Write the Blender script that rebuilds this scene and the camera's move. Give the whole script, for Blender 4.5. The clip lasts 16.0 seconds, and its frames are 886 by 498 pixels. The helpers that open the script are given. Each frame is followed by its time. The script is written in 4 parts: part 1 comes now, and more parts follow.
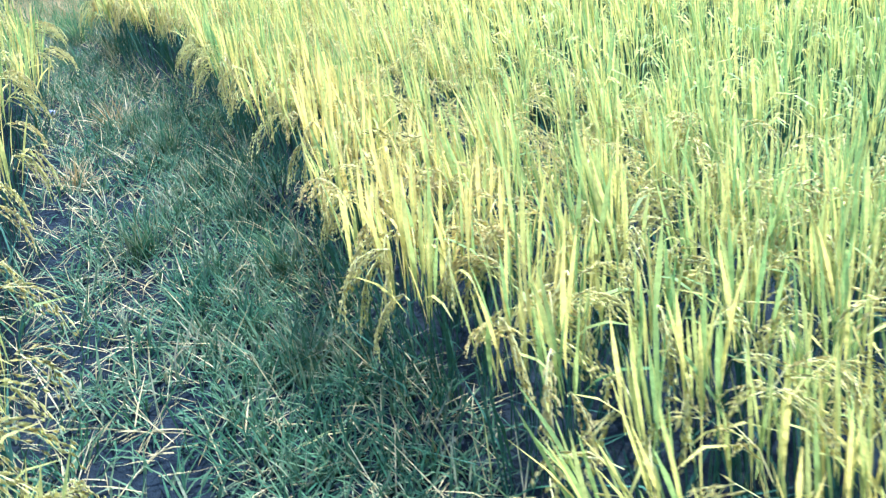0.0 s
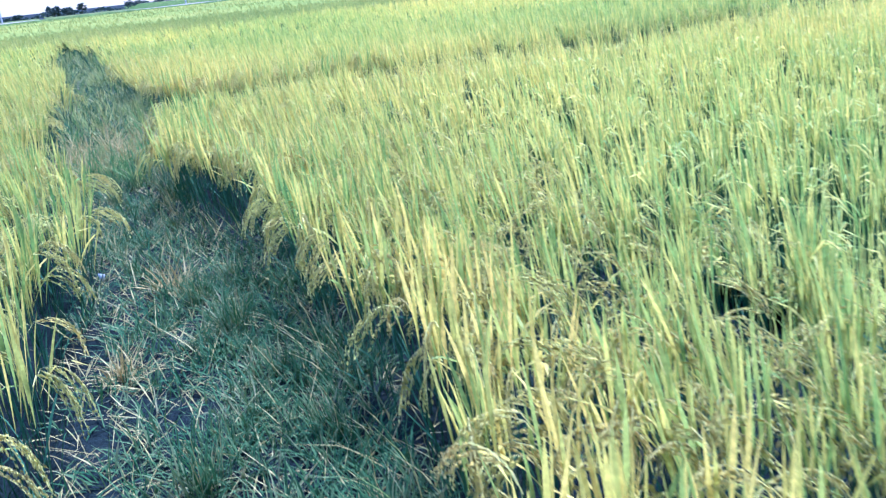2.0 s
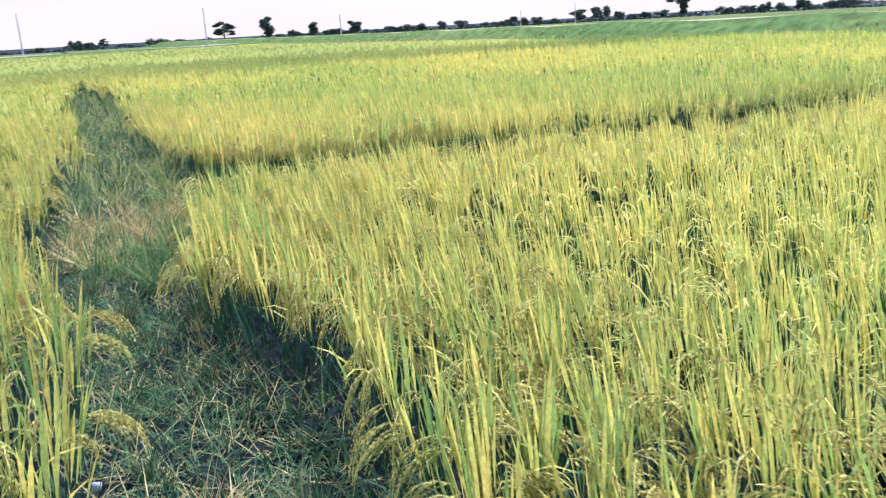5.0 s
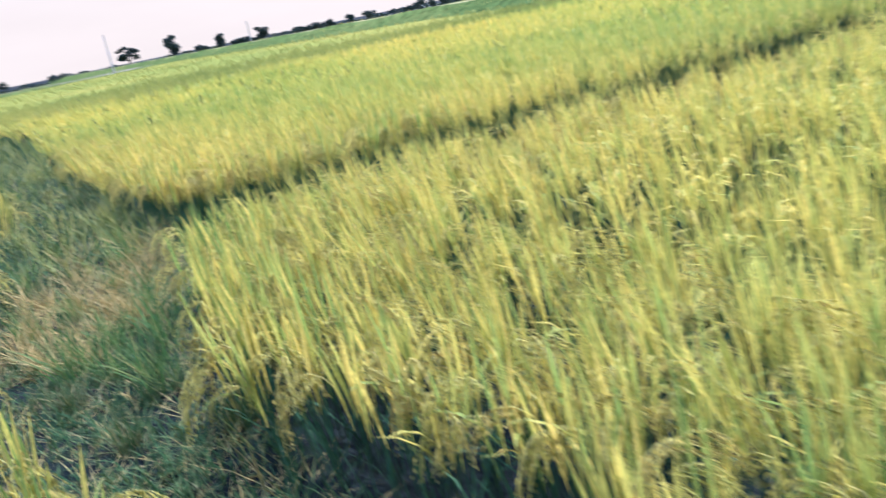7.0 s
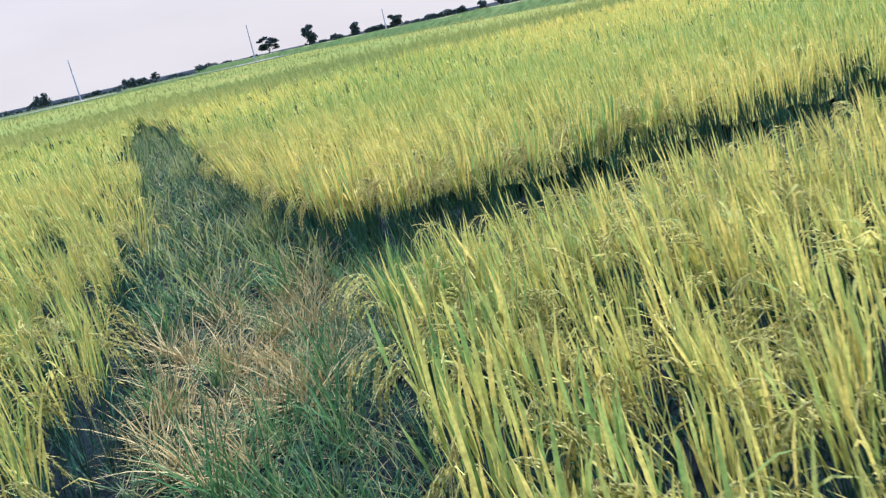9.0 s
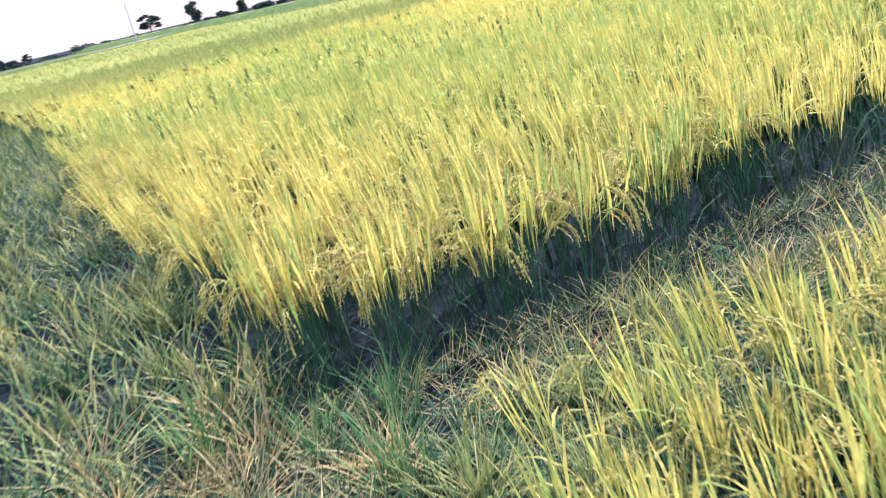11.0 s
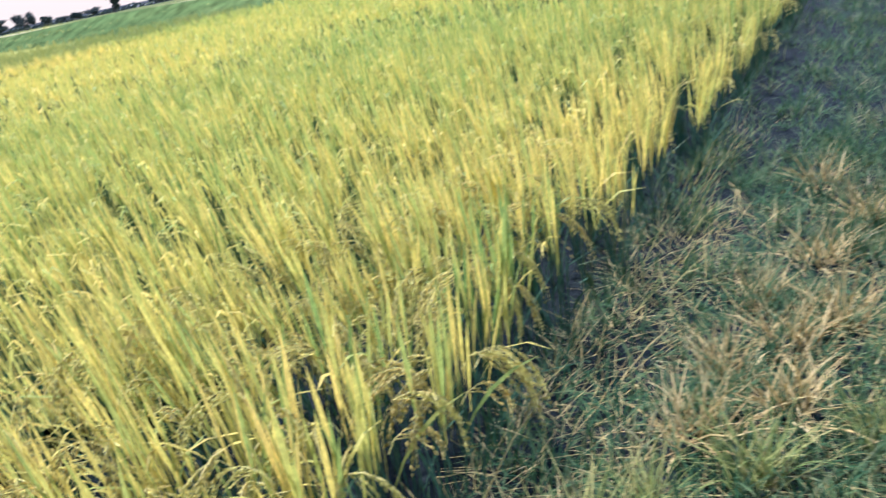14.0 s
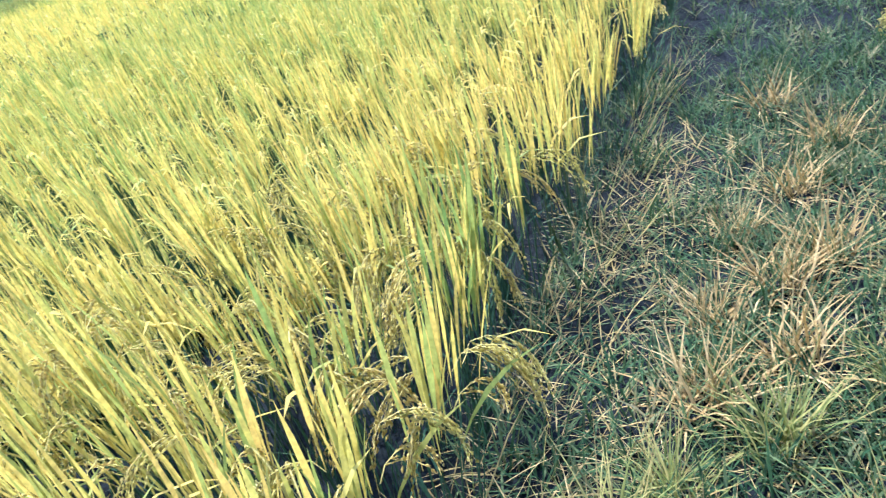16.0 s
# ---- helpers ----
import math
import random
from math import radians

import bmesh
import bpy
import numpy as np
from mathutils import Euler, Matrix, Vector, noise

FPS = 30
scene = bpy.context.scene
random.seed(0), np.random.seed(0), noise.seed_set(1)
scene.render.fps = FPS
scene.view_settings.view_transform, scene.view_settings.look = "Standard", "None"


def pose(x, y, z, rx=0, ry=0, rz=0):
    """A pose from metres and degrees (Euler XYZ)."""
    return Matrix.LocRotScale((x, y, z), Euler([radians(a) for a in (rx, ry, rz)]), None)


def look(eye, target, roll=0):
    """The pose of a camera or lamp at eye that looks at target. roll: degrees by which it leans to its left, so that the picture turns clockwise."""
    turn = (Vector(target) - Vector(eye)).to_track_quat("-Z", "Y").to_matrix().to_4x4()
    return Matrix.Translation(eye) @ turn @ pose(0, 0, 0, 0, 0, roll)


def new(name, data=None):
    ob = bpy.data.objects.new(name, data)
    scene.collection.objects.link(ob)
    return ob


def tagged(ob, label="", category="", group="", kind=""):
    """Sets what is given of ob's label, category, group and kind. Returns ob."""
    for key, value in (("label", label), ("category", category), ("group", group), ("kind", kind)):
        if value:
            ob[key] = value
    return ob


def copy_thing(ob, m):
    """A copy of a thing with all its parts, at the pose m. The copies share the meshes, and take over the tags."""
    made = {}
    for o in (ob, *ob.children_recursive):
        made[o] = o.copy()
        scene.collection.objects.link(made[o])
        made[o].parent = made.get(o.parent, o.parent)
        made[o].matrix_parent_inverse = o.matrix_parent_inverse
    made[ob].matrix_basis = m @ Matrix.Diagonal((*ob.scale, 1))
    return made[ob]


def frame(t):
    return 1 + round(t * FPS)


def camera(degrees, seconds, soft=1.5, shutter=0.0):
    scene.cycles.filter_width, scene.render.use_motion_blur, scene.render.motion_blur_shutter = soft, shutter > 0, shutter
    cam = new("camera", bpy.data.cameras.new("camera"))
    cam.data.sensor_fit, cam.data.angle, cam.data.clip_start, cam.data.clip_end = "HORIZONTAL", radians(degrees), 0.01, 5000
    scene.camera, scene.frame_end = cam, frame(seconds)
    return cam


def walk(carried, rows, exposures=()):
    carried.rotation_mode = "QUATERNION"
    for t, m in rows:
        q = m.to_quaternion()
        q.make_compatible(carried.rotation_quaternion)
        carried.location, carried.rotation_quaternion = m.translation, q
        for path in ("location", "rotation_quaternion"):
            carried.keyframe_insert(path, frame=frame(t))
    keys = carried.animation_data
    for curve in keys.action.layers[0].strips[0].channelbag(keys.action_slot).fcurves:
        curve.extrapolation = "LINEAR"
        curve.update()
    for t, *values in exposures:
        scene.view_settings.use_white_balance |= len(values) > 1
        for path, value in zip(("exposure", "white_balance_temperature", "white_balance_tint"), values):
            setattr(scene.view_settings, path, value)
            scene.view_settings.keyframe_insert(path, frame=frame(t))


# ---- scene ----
import itertools

cam = camera(56.6, 16.0, soft=1.2, shutter=0.35)
PATH = [
    (0, (-0.503, -0.879, 1.561), (0.308, 0.718, 0.673), -3.1),
    (0.5, (-0.551, -0.652, 1.547), (0.278, 0.939, 0.664), -4.0),
    (1, (-0.501, -0.471, 1.531), (0.357, 1.139, 0.712), -5.3),
    (1.5, (-0.369, -0.116, 1.569), (0.494, 1.563, 0.907), -5.9),
    (2, (-0.343, 0.128, 1.546), (0.418, 1.864, 0.908), -6.0),
    (2.5, (-0.325, 0.563, 1.565), (0.417, 2.324, 0.976), -5.2),
    (3, (-0.343, 0.81, 1.574), (0.385, 2.594, 1.039), -6.2),
    (3.5, (-0.264, 1.262, 1.597), (0.362, 3.107, 1.145), -7.1),
    (4, (-0.196, 1.513, 1.607), (0.372, 3.362, 1.097), -5.4),
    (4.5, (-0.173, 1.757, 1.626), (0.475, 3.571, 1.087), -2.9),
    (4.7, (-0.186, 1.905, 1.634), (0.532, 3.695, 1.106), -2.0),
    (6.8, (-0.311, 3.415, 1.609), (0.673, 5.053, 1.018), -9.2),
    (7, (-0.273, 3.653, 1.569), (0.614, 5.352, 0.999), -11.4),
    (7.5, (-0.201, 4.065, 1.587), (0.514, 5.859, 1.067), -10.8),
    (8, (-0.172, 4.507, 1.609), (0.556, 6.296, 1.09), -10.5),
    (8.5, (-0.186, 4.907, 1.576), (0.486, 6.719, 1.059), -12.9),
    (9, (-0.119, 5.421, 1.541), (0.493, 7.248, 1.002), -12.6),
    (9.2, (-0.1, 5.554, 1.536), (0.528, 7.366, 0.97), -12.0),
    (11.3, (0.313, 7.836, 1.654), (1.209, 9.49, 0.977), -14.1),
    (11.5, (0.329, 7.96, 1.674), (1.372, 9.526, 0.997), -13.3),
    (11.9, (0.392, 8.21, 1.634), (1.65, 9.637, 1.019), -12.3),
    (12, (0.433, 8.287, 1.628), (1.723, 9.696, 1.038), -12.6),
    (12.5, (0.572, 8.568, 1.609), (2.008, 9.871, 1.121), -12.5),
    (13, (0.689, 8.866, 1.559), (2.305, 9.894, 0.983), -11.4),
    (13.5, (0.738, 9.171, 1.578), (2.423, 10.043, 0.945), -12.0),
    (14, (0.792, 9.389, 1.542), (2.387, 10.378, 0.851), -11.5),
    (14.5, (0.936, 9.599, 1.495), (2.423, 10.702, 0.739), -12.5),
    (15, (0.994, 9.584, 1.509), (2.515, 10.601, 0.7), -14.4),
    (15.5, (1.03, 9.638, 1.509), (2.601, 10.558, 0.681), -14.9),
    (16, (1.038, 9.657, 1.512), (2.66, 10.471, 0.671), -15.6),
]
EXPOSURES = [(0.0, 1.64, 4300, 31), (0.5, 1.47, 4300, 31), (1.5, 1.29, 4250, 31), (2.0, 1.14, 4030, 30), (3.0, 0.66, 3980, 26), (3.5, 0.61, 4080, 25), (4.0, 0.11, 3980, 21), (4.7, 0.92, 4800, 28), (7.5, 0.79, 4800, 29), (9.0, 0.62, 4600, 26), (11.4, 1.16, 4950, 38), (12.0, 1.09, 4950, 37), (12.5, 0.69, 4800, 28), (13.0, 0.64, 4700, 26), (13.5, 0.74, 4800, 28), (14.5, 1.03, 4950, 36), (16.0, 1.21, 4900, 36)]
walk(cam, [(t, look(eye, target, roll)) for t, eye, target, roll in PATH], EXPOSURES)

# ---- world and light ----
SUN_AZ, SUN_EL = radians(50), radians(60)          # azimuth from +y towards +x
world = bpy.data.worlds.new("hazy_sky")
scene.world = world
world.use_nodes = True
wn, wl = world.node_tree.nodes, world.node_tree.links
wn.clear()
w_out, w_bg = wn.new("ShaderNodeOutputWorld"), wn.new("ShaderNodeBackground")
w_sky = wn.new("ShaderNodeTexSky")
w_sky.sky_type, w_sky.sun_disc = "NISHITA", False
w_sky.sun_elevation, w_sky.sun_rotation = SUN_EL, SUN_AZ
w_sky.air_density, w_sky.dust_density = 1.6, 1.5
w_dim = wn.new("ShaderNodeVectorMath")
w_dim.operation = "SCALE"
w_dim.inputs["Scale"].default_value = 0.15
w_co, w_map = wn.new("ShaderNodeTexCoord"), wn.new("ShaderNodeMapping")
w_map.inputs["Scale"].default_value = (1.5, 1.5, 7.0)
w_noise, w_ramp, w_mix = wn.new("ShaderNodeTexNoise"), wn.new("ShaderNodeValToRGB"), wn.new("ShaderNodeMixRGB")
w_noise.inputs["Scale"].default_value, w_noise.inputs["Detail"].default_value = 1.6, 6.0
w_ramp.color_ramp.elements[0].position, w_ramp.color_ramp.elements[0].color = 0.3, (0.59, 0.475, 0.30, 1)
w_ramp.color_ramp.elements[1].position, w_ramp.color_ramp.elements[1].color = 0.62, (0.655, 0.53, 0.337, 1)
w_split, w_rise = wn.new("ShaderNodeSeparateXYZ"), wn.new("ShaderNodeMapRange")     # haze thins towards the zenith
w_rise.inputs["From Min"].default_value, w_rise.inputs["From Max"].default_value = 0.12, 0.5
w_rise.inputs["To Min"].default_value, w_rise.inputs["To Max"].default_value = 0.97, 0.04
wl.new(w_co.outputs["Generated"], w_split.inputs[0])
wl.new(w_split.outputs[2], w_rise.inputs["Value"])
wl.new(w_rise.outputs[0], w_mix.inputs[0])
wl.new(w_sky.outputs[0], w_dim.inputs[0])
wl.new(w_co.outputs["Generated"], w_map.inputs[0])
wl.new(w_map.outputs[0], w_noise.inputs["Vector"])
wl.new(w_noise.outputs[0], w_ramp.inputs[0])
wl.new(w_dim.outputs[0], w_mix.inputs[1])
wl.new(w_ramp.outputs[0], w_mix.inputs[2])
wl.new(w_mix.outputs[0], w_bg.inputs[0])
wl.new(w_bg.outputs[0], w_out.inputs[0])
w_bg.inputs[1].default_value = 1.0
sun_data = bpy.data.lights.new("sun", "SUN")
sun_data.energy, sun_data.angle, sun_data.color = 4.5, radians(2), (1.0, 0.89, 0.66)
sun = new("sun", sun_data)
sun_way = Vector((math.sin(SUN_AZ) * math.cos(SUN_EL), math.cos(SUN_AZ) * math.cos(SUN_EL), math.sin(SUN_EL)))
sun.matrix_world = look(sun_way * 50, (0, 0, 0))


# ---- materials ----
def material(name, ramp, rough=0.6, sheer=0.0, source="island", patch=0.35, patch_scale=0.5, grain=60.0, grain_amount=0.25, bump=0.0, spec=0.3):
    """Colours along a ramp, picked by a random value per piece and by broad patches; fine grain on top."""
    m = bpy.data.materials.new(name)
    m.use_nodes = True
    n, l = m.node_tree.nodes, m.node_tree.links
    n.clear()
    out, bsdf = n.new("ShaderNodeOutputMaterial"), n.new("ShaderNodeBsdfPrincipled")
    geo = n.new("ShaderNodeNewGeometry")
    broad = n.new("ShaderNodeTexNoise")
    broad.inputs["Scale"].default_value, broad.inputs["Detail"].default_value = patch_scale, 4.0
    l.new(geo.outputs["Position"], broad.inputs["Vector"])
    spread = n.new("ShaderNodeMapRange")
    spread.inputs["From Min"].default_value, spread.inputs["From Max"].default_value = 0.3, 0.7
    l.new(broad.outputs[0], spread.inputs["Value"])
    mix = n.new("ShaderNodeMixRGB")
    mix.inputs[0].default_value = patch
    if source == "island":
        l.new(geo.outputs["Random Per Island"], mix.inputs[1])
    elif source == "object":
        info = n.new("ShaderNodeObjectInfo")
        l.new(info.outputs["Random"], mix.inputs[1])
    else:
        mid = n.new("ShaderNodeTexNoise")
        mid.inputs["Scale"].default_value, mid.inputs["Detail"].default_value = patch_scale * 9, 6.0
        l.new(geo.outputs["Position"], mid.inputs["Vector"])
        l.new(mid.outputs[0], mix.inputs[1])
    l.new(spread.outputs[0], mix.inputs[2])
    cr = n.new("ShaderNodeValToRGB")
    while len(cr.color_ramp.elements) < len(ramp):
        cr.color_ramp.elements.new(0.5)
    for e, (p, c) in zip(cr.color_ramp.elements, ramp):
        e.position, e.color = p, (*c, 1)
    l.new(mix.outputs[0], cr.inputs[0])
    fine = n.new("ShaderNodeTexNoise")
    fine.inputs["Scale"].default_value, fine.inputs["Detail"].default_value = grain, 3.0
    l.new(geo.outputs["Position"], fine.inputs["Vector"])
    gr = n.new("ShaderNodeMapRange")
    gr.inputs["From Min"].default_value, gr.inputs["From Max"].default_value = 0.3, 0.7
    gr.inputs["To Min"].default_value, gr.inputs["To Max"].default_value = 1 - grain_amount, 1 + grain_amount
    l.new(fine.outputs[0], gr.inputs["Value"])
    col = n.new("ShaderNodeVectorMath")
    col.operation = "SCALE"
    l.new(cr.outputs[0], col.inputs[0])
    l.new(gr.outputs[0], col.inputs["Scale"])
    l.new(col.outputs[0], bsdf.inputs["Base Color"])
    bsdf.inputs["Roughness"].default_value = rough
    bsdf.inputs["Specular IOR Level"].default_value = spec
    if bump:
        b = n.new("ShaderNodeBump")
        b.inputs["Strength"].default_value, b.inputs["Distance"].default_value = bump, 0.02
        l.new(fine.outputs[0], b.inputs["Height"])
        l.new(b.outputs[0], bsdf.inputs["Normal"])
    last = bsdf
    if sheer:
        tr, ms = n.new("ShaderNodeBsdfTranslucent"), n.new("ShaderNodeMixShader")
        ms.inputs[0].default_value = sheer
        l.new(col.outputs[0], tr.inputs["Color"])
        l.new(bsdf.outputs[0], ms.inputs[1])
        l.new(tr.outputs[0], ms.inputs[2])
        last = ms
    l.new(last.outputs[0], out.inputs["Surface"])
    return m


LEAF_RAMP = [(0.0, (0.12, 0.26, 0.06)), (0.30, (0.34, 0.43, 0.09)), (0.60, (0.68, 0.60, 0.115)), (1.0, (0.84, 0.63, 0.14))]
GRAIN_RAMP = [(0.0, (0.80, 0.79, 0.23)), (0.5, (0.90, 0.84, 0.28)), (1.0, (0.92, 0.77, 0.27))]
leaf_mat = material("rice_leaf", LEAF_RAMP, 0.6, 0.45, patch=0.5, patch_scale=0.11, spec=0.15)
far_leaf_mat = material("green_rice_leaf", [(0.0, (0.13, 0.21, 0.06)), (0.5, (0.36, 0.38, 0.09)), (1.0, (0.64, 0.53, 0.13))], 0.6, 0.4, patch=0.55, patch_scale=0.05, spec=0.1)
leaf_piece_mat = material("rice_leaf_piece", LEAF_RAMP, 0.6, 0.45, source="object", spec=0.15)
# stems and low leaves: the shade inside the stand is put into this dark green
shaded_stem_mat = material("shaded_rice_stem", [(0.0, (0.028, 0.08, 0.048)), (0.7, (0.06, 0.135, 0.065)), (1.0, (0.20, 0.19, 0.075))], 0.7, 0.0, spec=0.1)
grain_mat = material("rice_grain", GRAIN_RAMP, 0.8, 0.6, grain=140, spec=0.05)
grain_piece_mat = material("rice_grain_piece", GRAIN_RAMP, 0.8, 0.6, source="object", grain=140, spec=0.05)
canopy_mat = material("rice_canopy", [(0.0, (0.16, 0.21, 0.045)), (0.5, (0.27, 0.27, 0.055)), (1.0, (0.40, 0.31, 0.07))], 0.8, 0.0, source="noise", patch=0.5, patch_scale=0.07, grain=7, grain_amount=0.35, bump=1.0, spec=0.0)
far_canopy_mat = material("green_rice_canopy", [(0.0, (0.13, 0.18, 0.042)), (0.5, (0.22, 0.24, 0.052)), (1.0, (0.35, 0.28, 0.068))], 0.8, 0.0, source="noise", patch=0.5, patch_scale=0.05, grain=7, grain_amount=0.35, bump=1.0, spec=0.0)
grass_mat = material("bund_grass", [(0.0, (0.02, 0.07, 0.03)), (0.4, (0.06, 0.135, 0.05)), (0.7, (0.13, 0.19, 0.072)), (1.0, (0.40, 0.345, 0.17))], 0.65, 0.2, patch=0.45, patch_scale=4.0, spec=0.1)
straw_mat = material("dry_straw", [(0.0, (0.26, 0.21, 0.07)), (0.6, (0.43, 0.36, 0.125)), (1.0, (0.62, 0.52, 0.22))], 0.7, 0.1, patch=0.2, spec=0.1)
lush_mat = material("lush_grass", [(0.0, (0.05, 0.15, 0.045)), (0.5, (0.13, 0.25, 0.07)), (1.0, (0.34, 0.38, 0.11))], 0.6, 0.3, spec=0.1)
dead_mat = material("dead_grass", [(0.0, (0.28, 0.20, 0.07)), (0.5, (0.48, 0.365, 0.13)), (1.0, (0.66, 0.54, 0.23))], 0.75, 0.15, patch=0.3, patch_scale=3.0, spec=0.05)
tuft_mat = material("tuft_grass", [(0.0, (0.11, 0.20, 0.05)), (0.5, (0.30, 0.34, 0.09)), (1.0, (0.55, 0.48, 0.16))], 0.55, 0.3, spec=0.1)
# damp soil, with the bluish shade between the plants painted into its colour
shaded_soil_mat = material("shaded_paddy_soil", [(0.0, (0.007, 0.012, 0.014)), (0.5, (0.011, 0.017, 0.018)), (1.0, (0.020, 0.026, 0.025))], 0.7, 0.0, source="noise", patch_scale=0.8, grain=40, bump=0.8, spec=0.04)
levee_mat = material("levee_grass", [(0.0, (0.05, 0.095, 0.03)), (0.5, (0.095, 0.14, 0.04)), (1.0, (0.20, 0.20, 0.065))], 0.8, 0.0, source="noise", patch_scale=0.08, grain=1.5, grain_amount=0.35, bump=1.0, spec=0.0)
# paler copy of the levee grass: painted light for the embankment's treads
levee_lit_mat = material("levee_lit_grass", [(0.0, (0.14, 0.21, 0.055)), (0.5, (0.24, 0.29, 0.075)), (1.0, (0.42, 0.37, 0.12))], 0.8, 0.0, source="noise", patch_scale=0.06, grain=1.5, grain_amount=0.3, bump=1.0, spec=0.0)
dry_grass_mat = material("bank_top", [(0.0, (0.16, 0.19, 0.06)), (1.0, (0.34, 0.29, 0.11))], 0.9, 0.0, source="noise", patch_scale=0.06, grain=1.5)
meadow_mat = material("meadow_grass", [(0.0, (0.07, 0.10, 0.04)), (0.6, (0.13, 0.15, 0.055)), (1.0, (0.24, 0.20, 0.09))], 0.9, 0.0, source="noise", patch_scale=0.03, grain=0.6, spec=0.0)
dirt_mat = material("dry_earth", [(0.0, (0.18, 0.15, 0.10)), (1.0, (0.30, 0.25, 0.18))], 0.9, 0.0, source="noise", patch_scale=0.1, grain=2.0)
# far leaves: bluish haze of the distance is mixed into the dark green
hazy_tree_mat = material("hazy_tree_leaf", [(0.0, (0.028, 0.046, 0.042)), (0.6, (0.045, 0.07, 0.055)), (1.0, (0.075, 0.10, 0.065))], 0.6, 0.15, patch_scale=0.2, grain=3)
bark_mat = material("bark", [(0.0, (0.06, 0.05, 0.04)), (1.0, (0.14, 0.12, 0.10))], 0.9, 0.0, source="noise", grain=6)
concrete_mat = material("pole_concrete", [(0.0, (0.50, 0.49, 0.47)), (1.0, (0.64, 0.63, 0.61))], 0.85, 0.0, source="noise", grain=8)
plaster_mat = material("white_plaster", [(0.0, (0.66, 0.66, 0.66)), (1.0, (0.82, 0.82, 0.80))], 0.8, 0.0, source="noise", patch_scale=0.2, grain=3, grain_amount=0.08)

# ---- plan of the place ----
FIELD_Z = -0.20                                     # paddy floor; the bunds' tops lie near 0
R_EDGE = [(-30, 0.20), (0.0, 0.34), (2.0, 0.42), (3.2, 0.56), (5.0, 0.66), (5.35, 0.66), (5.65, 0.40), (6.3, 0.30), (7.0, 0.36), (7.6, 0.42), (8.2, 0.54), (8.7, 0.72), (9.1, 1.1)]
L_EDGE = [(-30, -0.75), (1.0, -0.76), (2.3, -0.64), (3.3, -0.55), (4.3, -0.41), (5.0, -0.36), (6.0, -0.35), (6.6, -0.56), (7.4, -0.66), (8.6, -0.60), (10.0, -0.46), (12.0, -0.34), (15.0, -0.28), (19.0, -0.28), (24.0, -0.12), (30.0, 0.30), (40.0, 0.60), (60.0, 1.00)]
B_EDGE = [(10.3, 0.98), (12.0, 0.88), (14.0, 0.84), (19.0, 0.90), (24.0, 0.85), (30.0, 0.50), (40.0, 0.64), (60.0, 1.04)]
A_FAR, B_NEAR = 9.05, 10.50                         # the crossing bund lies between these
A_LINE = [(0.0, 9.05), (1.0, 9.15), (1.5, 9.28), (2.4, 9.28), (3.4, 9.12), (6.0, 9.02)]


def along(table, v):
    return np.interp(v, [p[0] for p in table], [p[1] for p in table])


def wobble(v, k, amount):
    return amount * (np.sin(v * 3.1 + k) + 0.7 * np.sin(v * 7.3 + 2 * k) + 0.5 * np.sin(v * 15.7 + 3 * k)) / 2.2


def inside(x, y, field):
    """Metres from a field's edge, positive inside."""
    if field == "A":
        return np.minimum(x - along(R_EDGE, y) - wobble(y, 1.0, 0.06), along(A_LINE, x) + wobble(x, 2.0, 0.07) - y)
    if field == "D":
        return y - 32.0 - wobble(x, 6.0, 0.2)
    if field == "B":
        return np.minimum(31.0 - y, np.minimum(x - along(B_EDGE, y) - wobble(y, 3.0, 0.08) * np.where(y > 11, 3.4, 1.0), y - B_NEAR - wobble(x, 4.0, 0.07)))
    return np.minimum(31.0 - y, along(L_EDGE, y) + wobble(y, 5.0, 0.07) * np.where((y > 11) & (y < 33), 3.4, 1.0) - x)


def far_off(x, y):
    """Metres from the walked part of the bunds."""
    d1 = np.hypot(x, y - np.clip(y, -0.5, 9.8))
    d2 = np.hypot(x - np.clip(x, 0, 2.6), y - 9.8)
    return np.minimum(d1, d2)


# ---- mesh tools: everything in quads ----
def mesh_of(name, verts, quads, mats, index=None, smooth=False):
    me = bpy.data.meshes.new(name)
    verts, quads = np.asarray(verts, np.float32), np.asarray(quads, np.int32)
    me.vertices.add(len(verts))
    me.vertices.foreach_set("co", verts.ravel())
    me.loops.add(quads.size)
    me.loops.foreach_set("vertex_index", quads.ravel())
    me.polygons.add(len(quads))
    me.polygons.foreach_set("loop_start", np.arange(0, quads.size, 4, dtype=np.int32))
    for m in mats:
        me.materials.append(m)
    if index is not None:
        me.polygons.foreach_set("material_index", np.asarray(index, np.int32))
    if smooth:
        me.polygons.foreach_set("use_smooth", np.ones(len(quads), bool))
    me.update(calc_edges=True)
    return me


def join(pieces):
    """Pieces of (verts, quads, material index) into one."""
    vs, qs, ms, off = [], [], [], 0
    for v, q, m in pieces:
        vs.append(v)
        qs.append(q + off)
        ms.append(np.full(len(q), m) if np.isscalar(m) else m)
        off += len(v)
    return np.concatenate(vs), np.concatenate(qs), np.concatenate(ms)


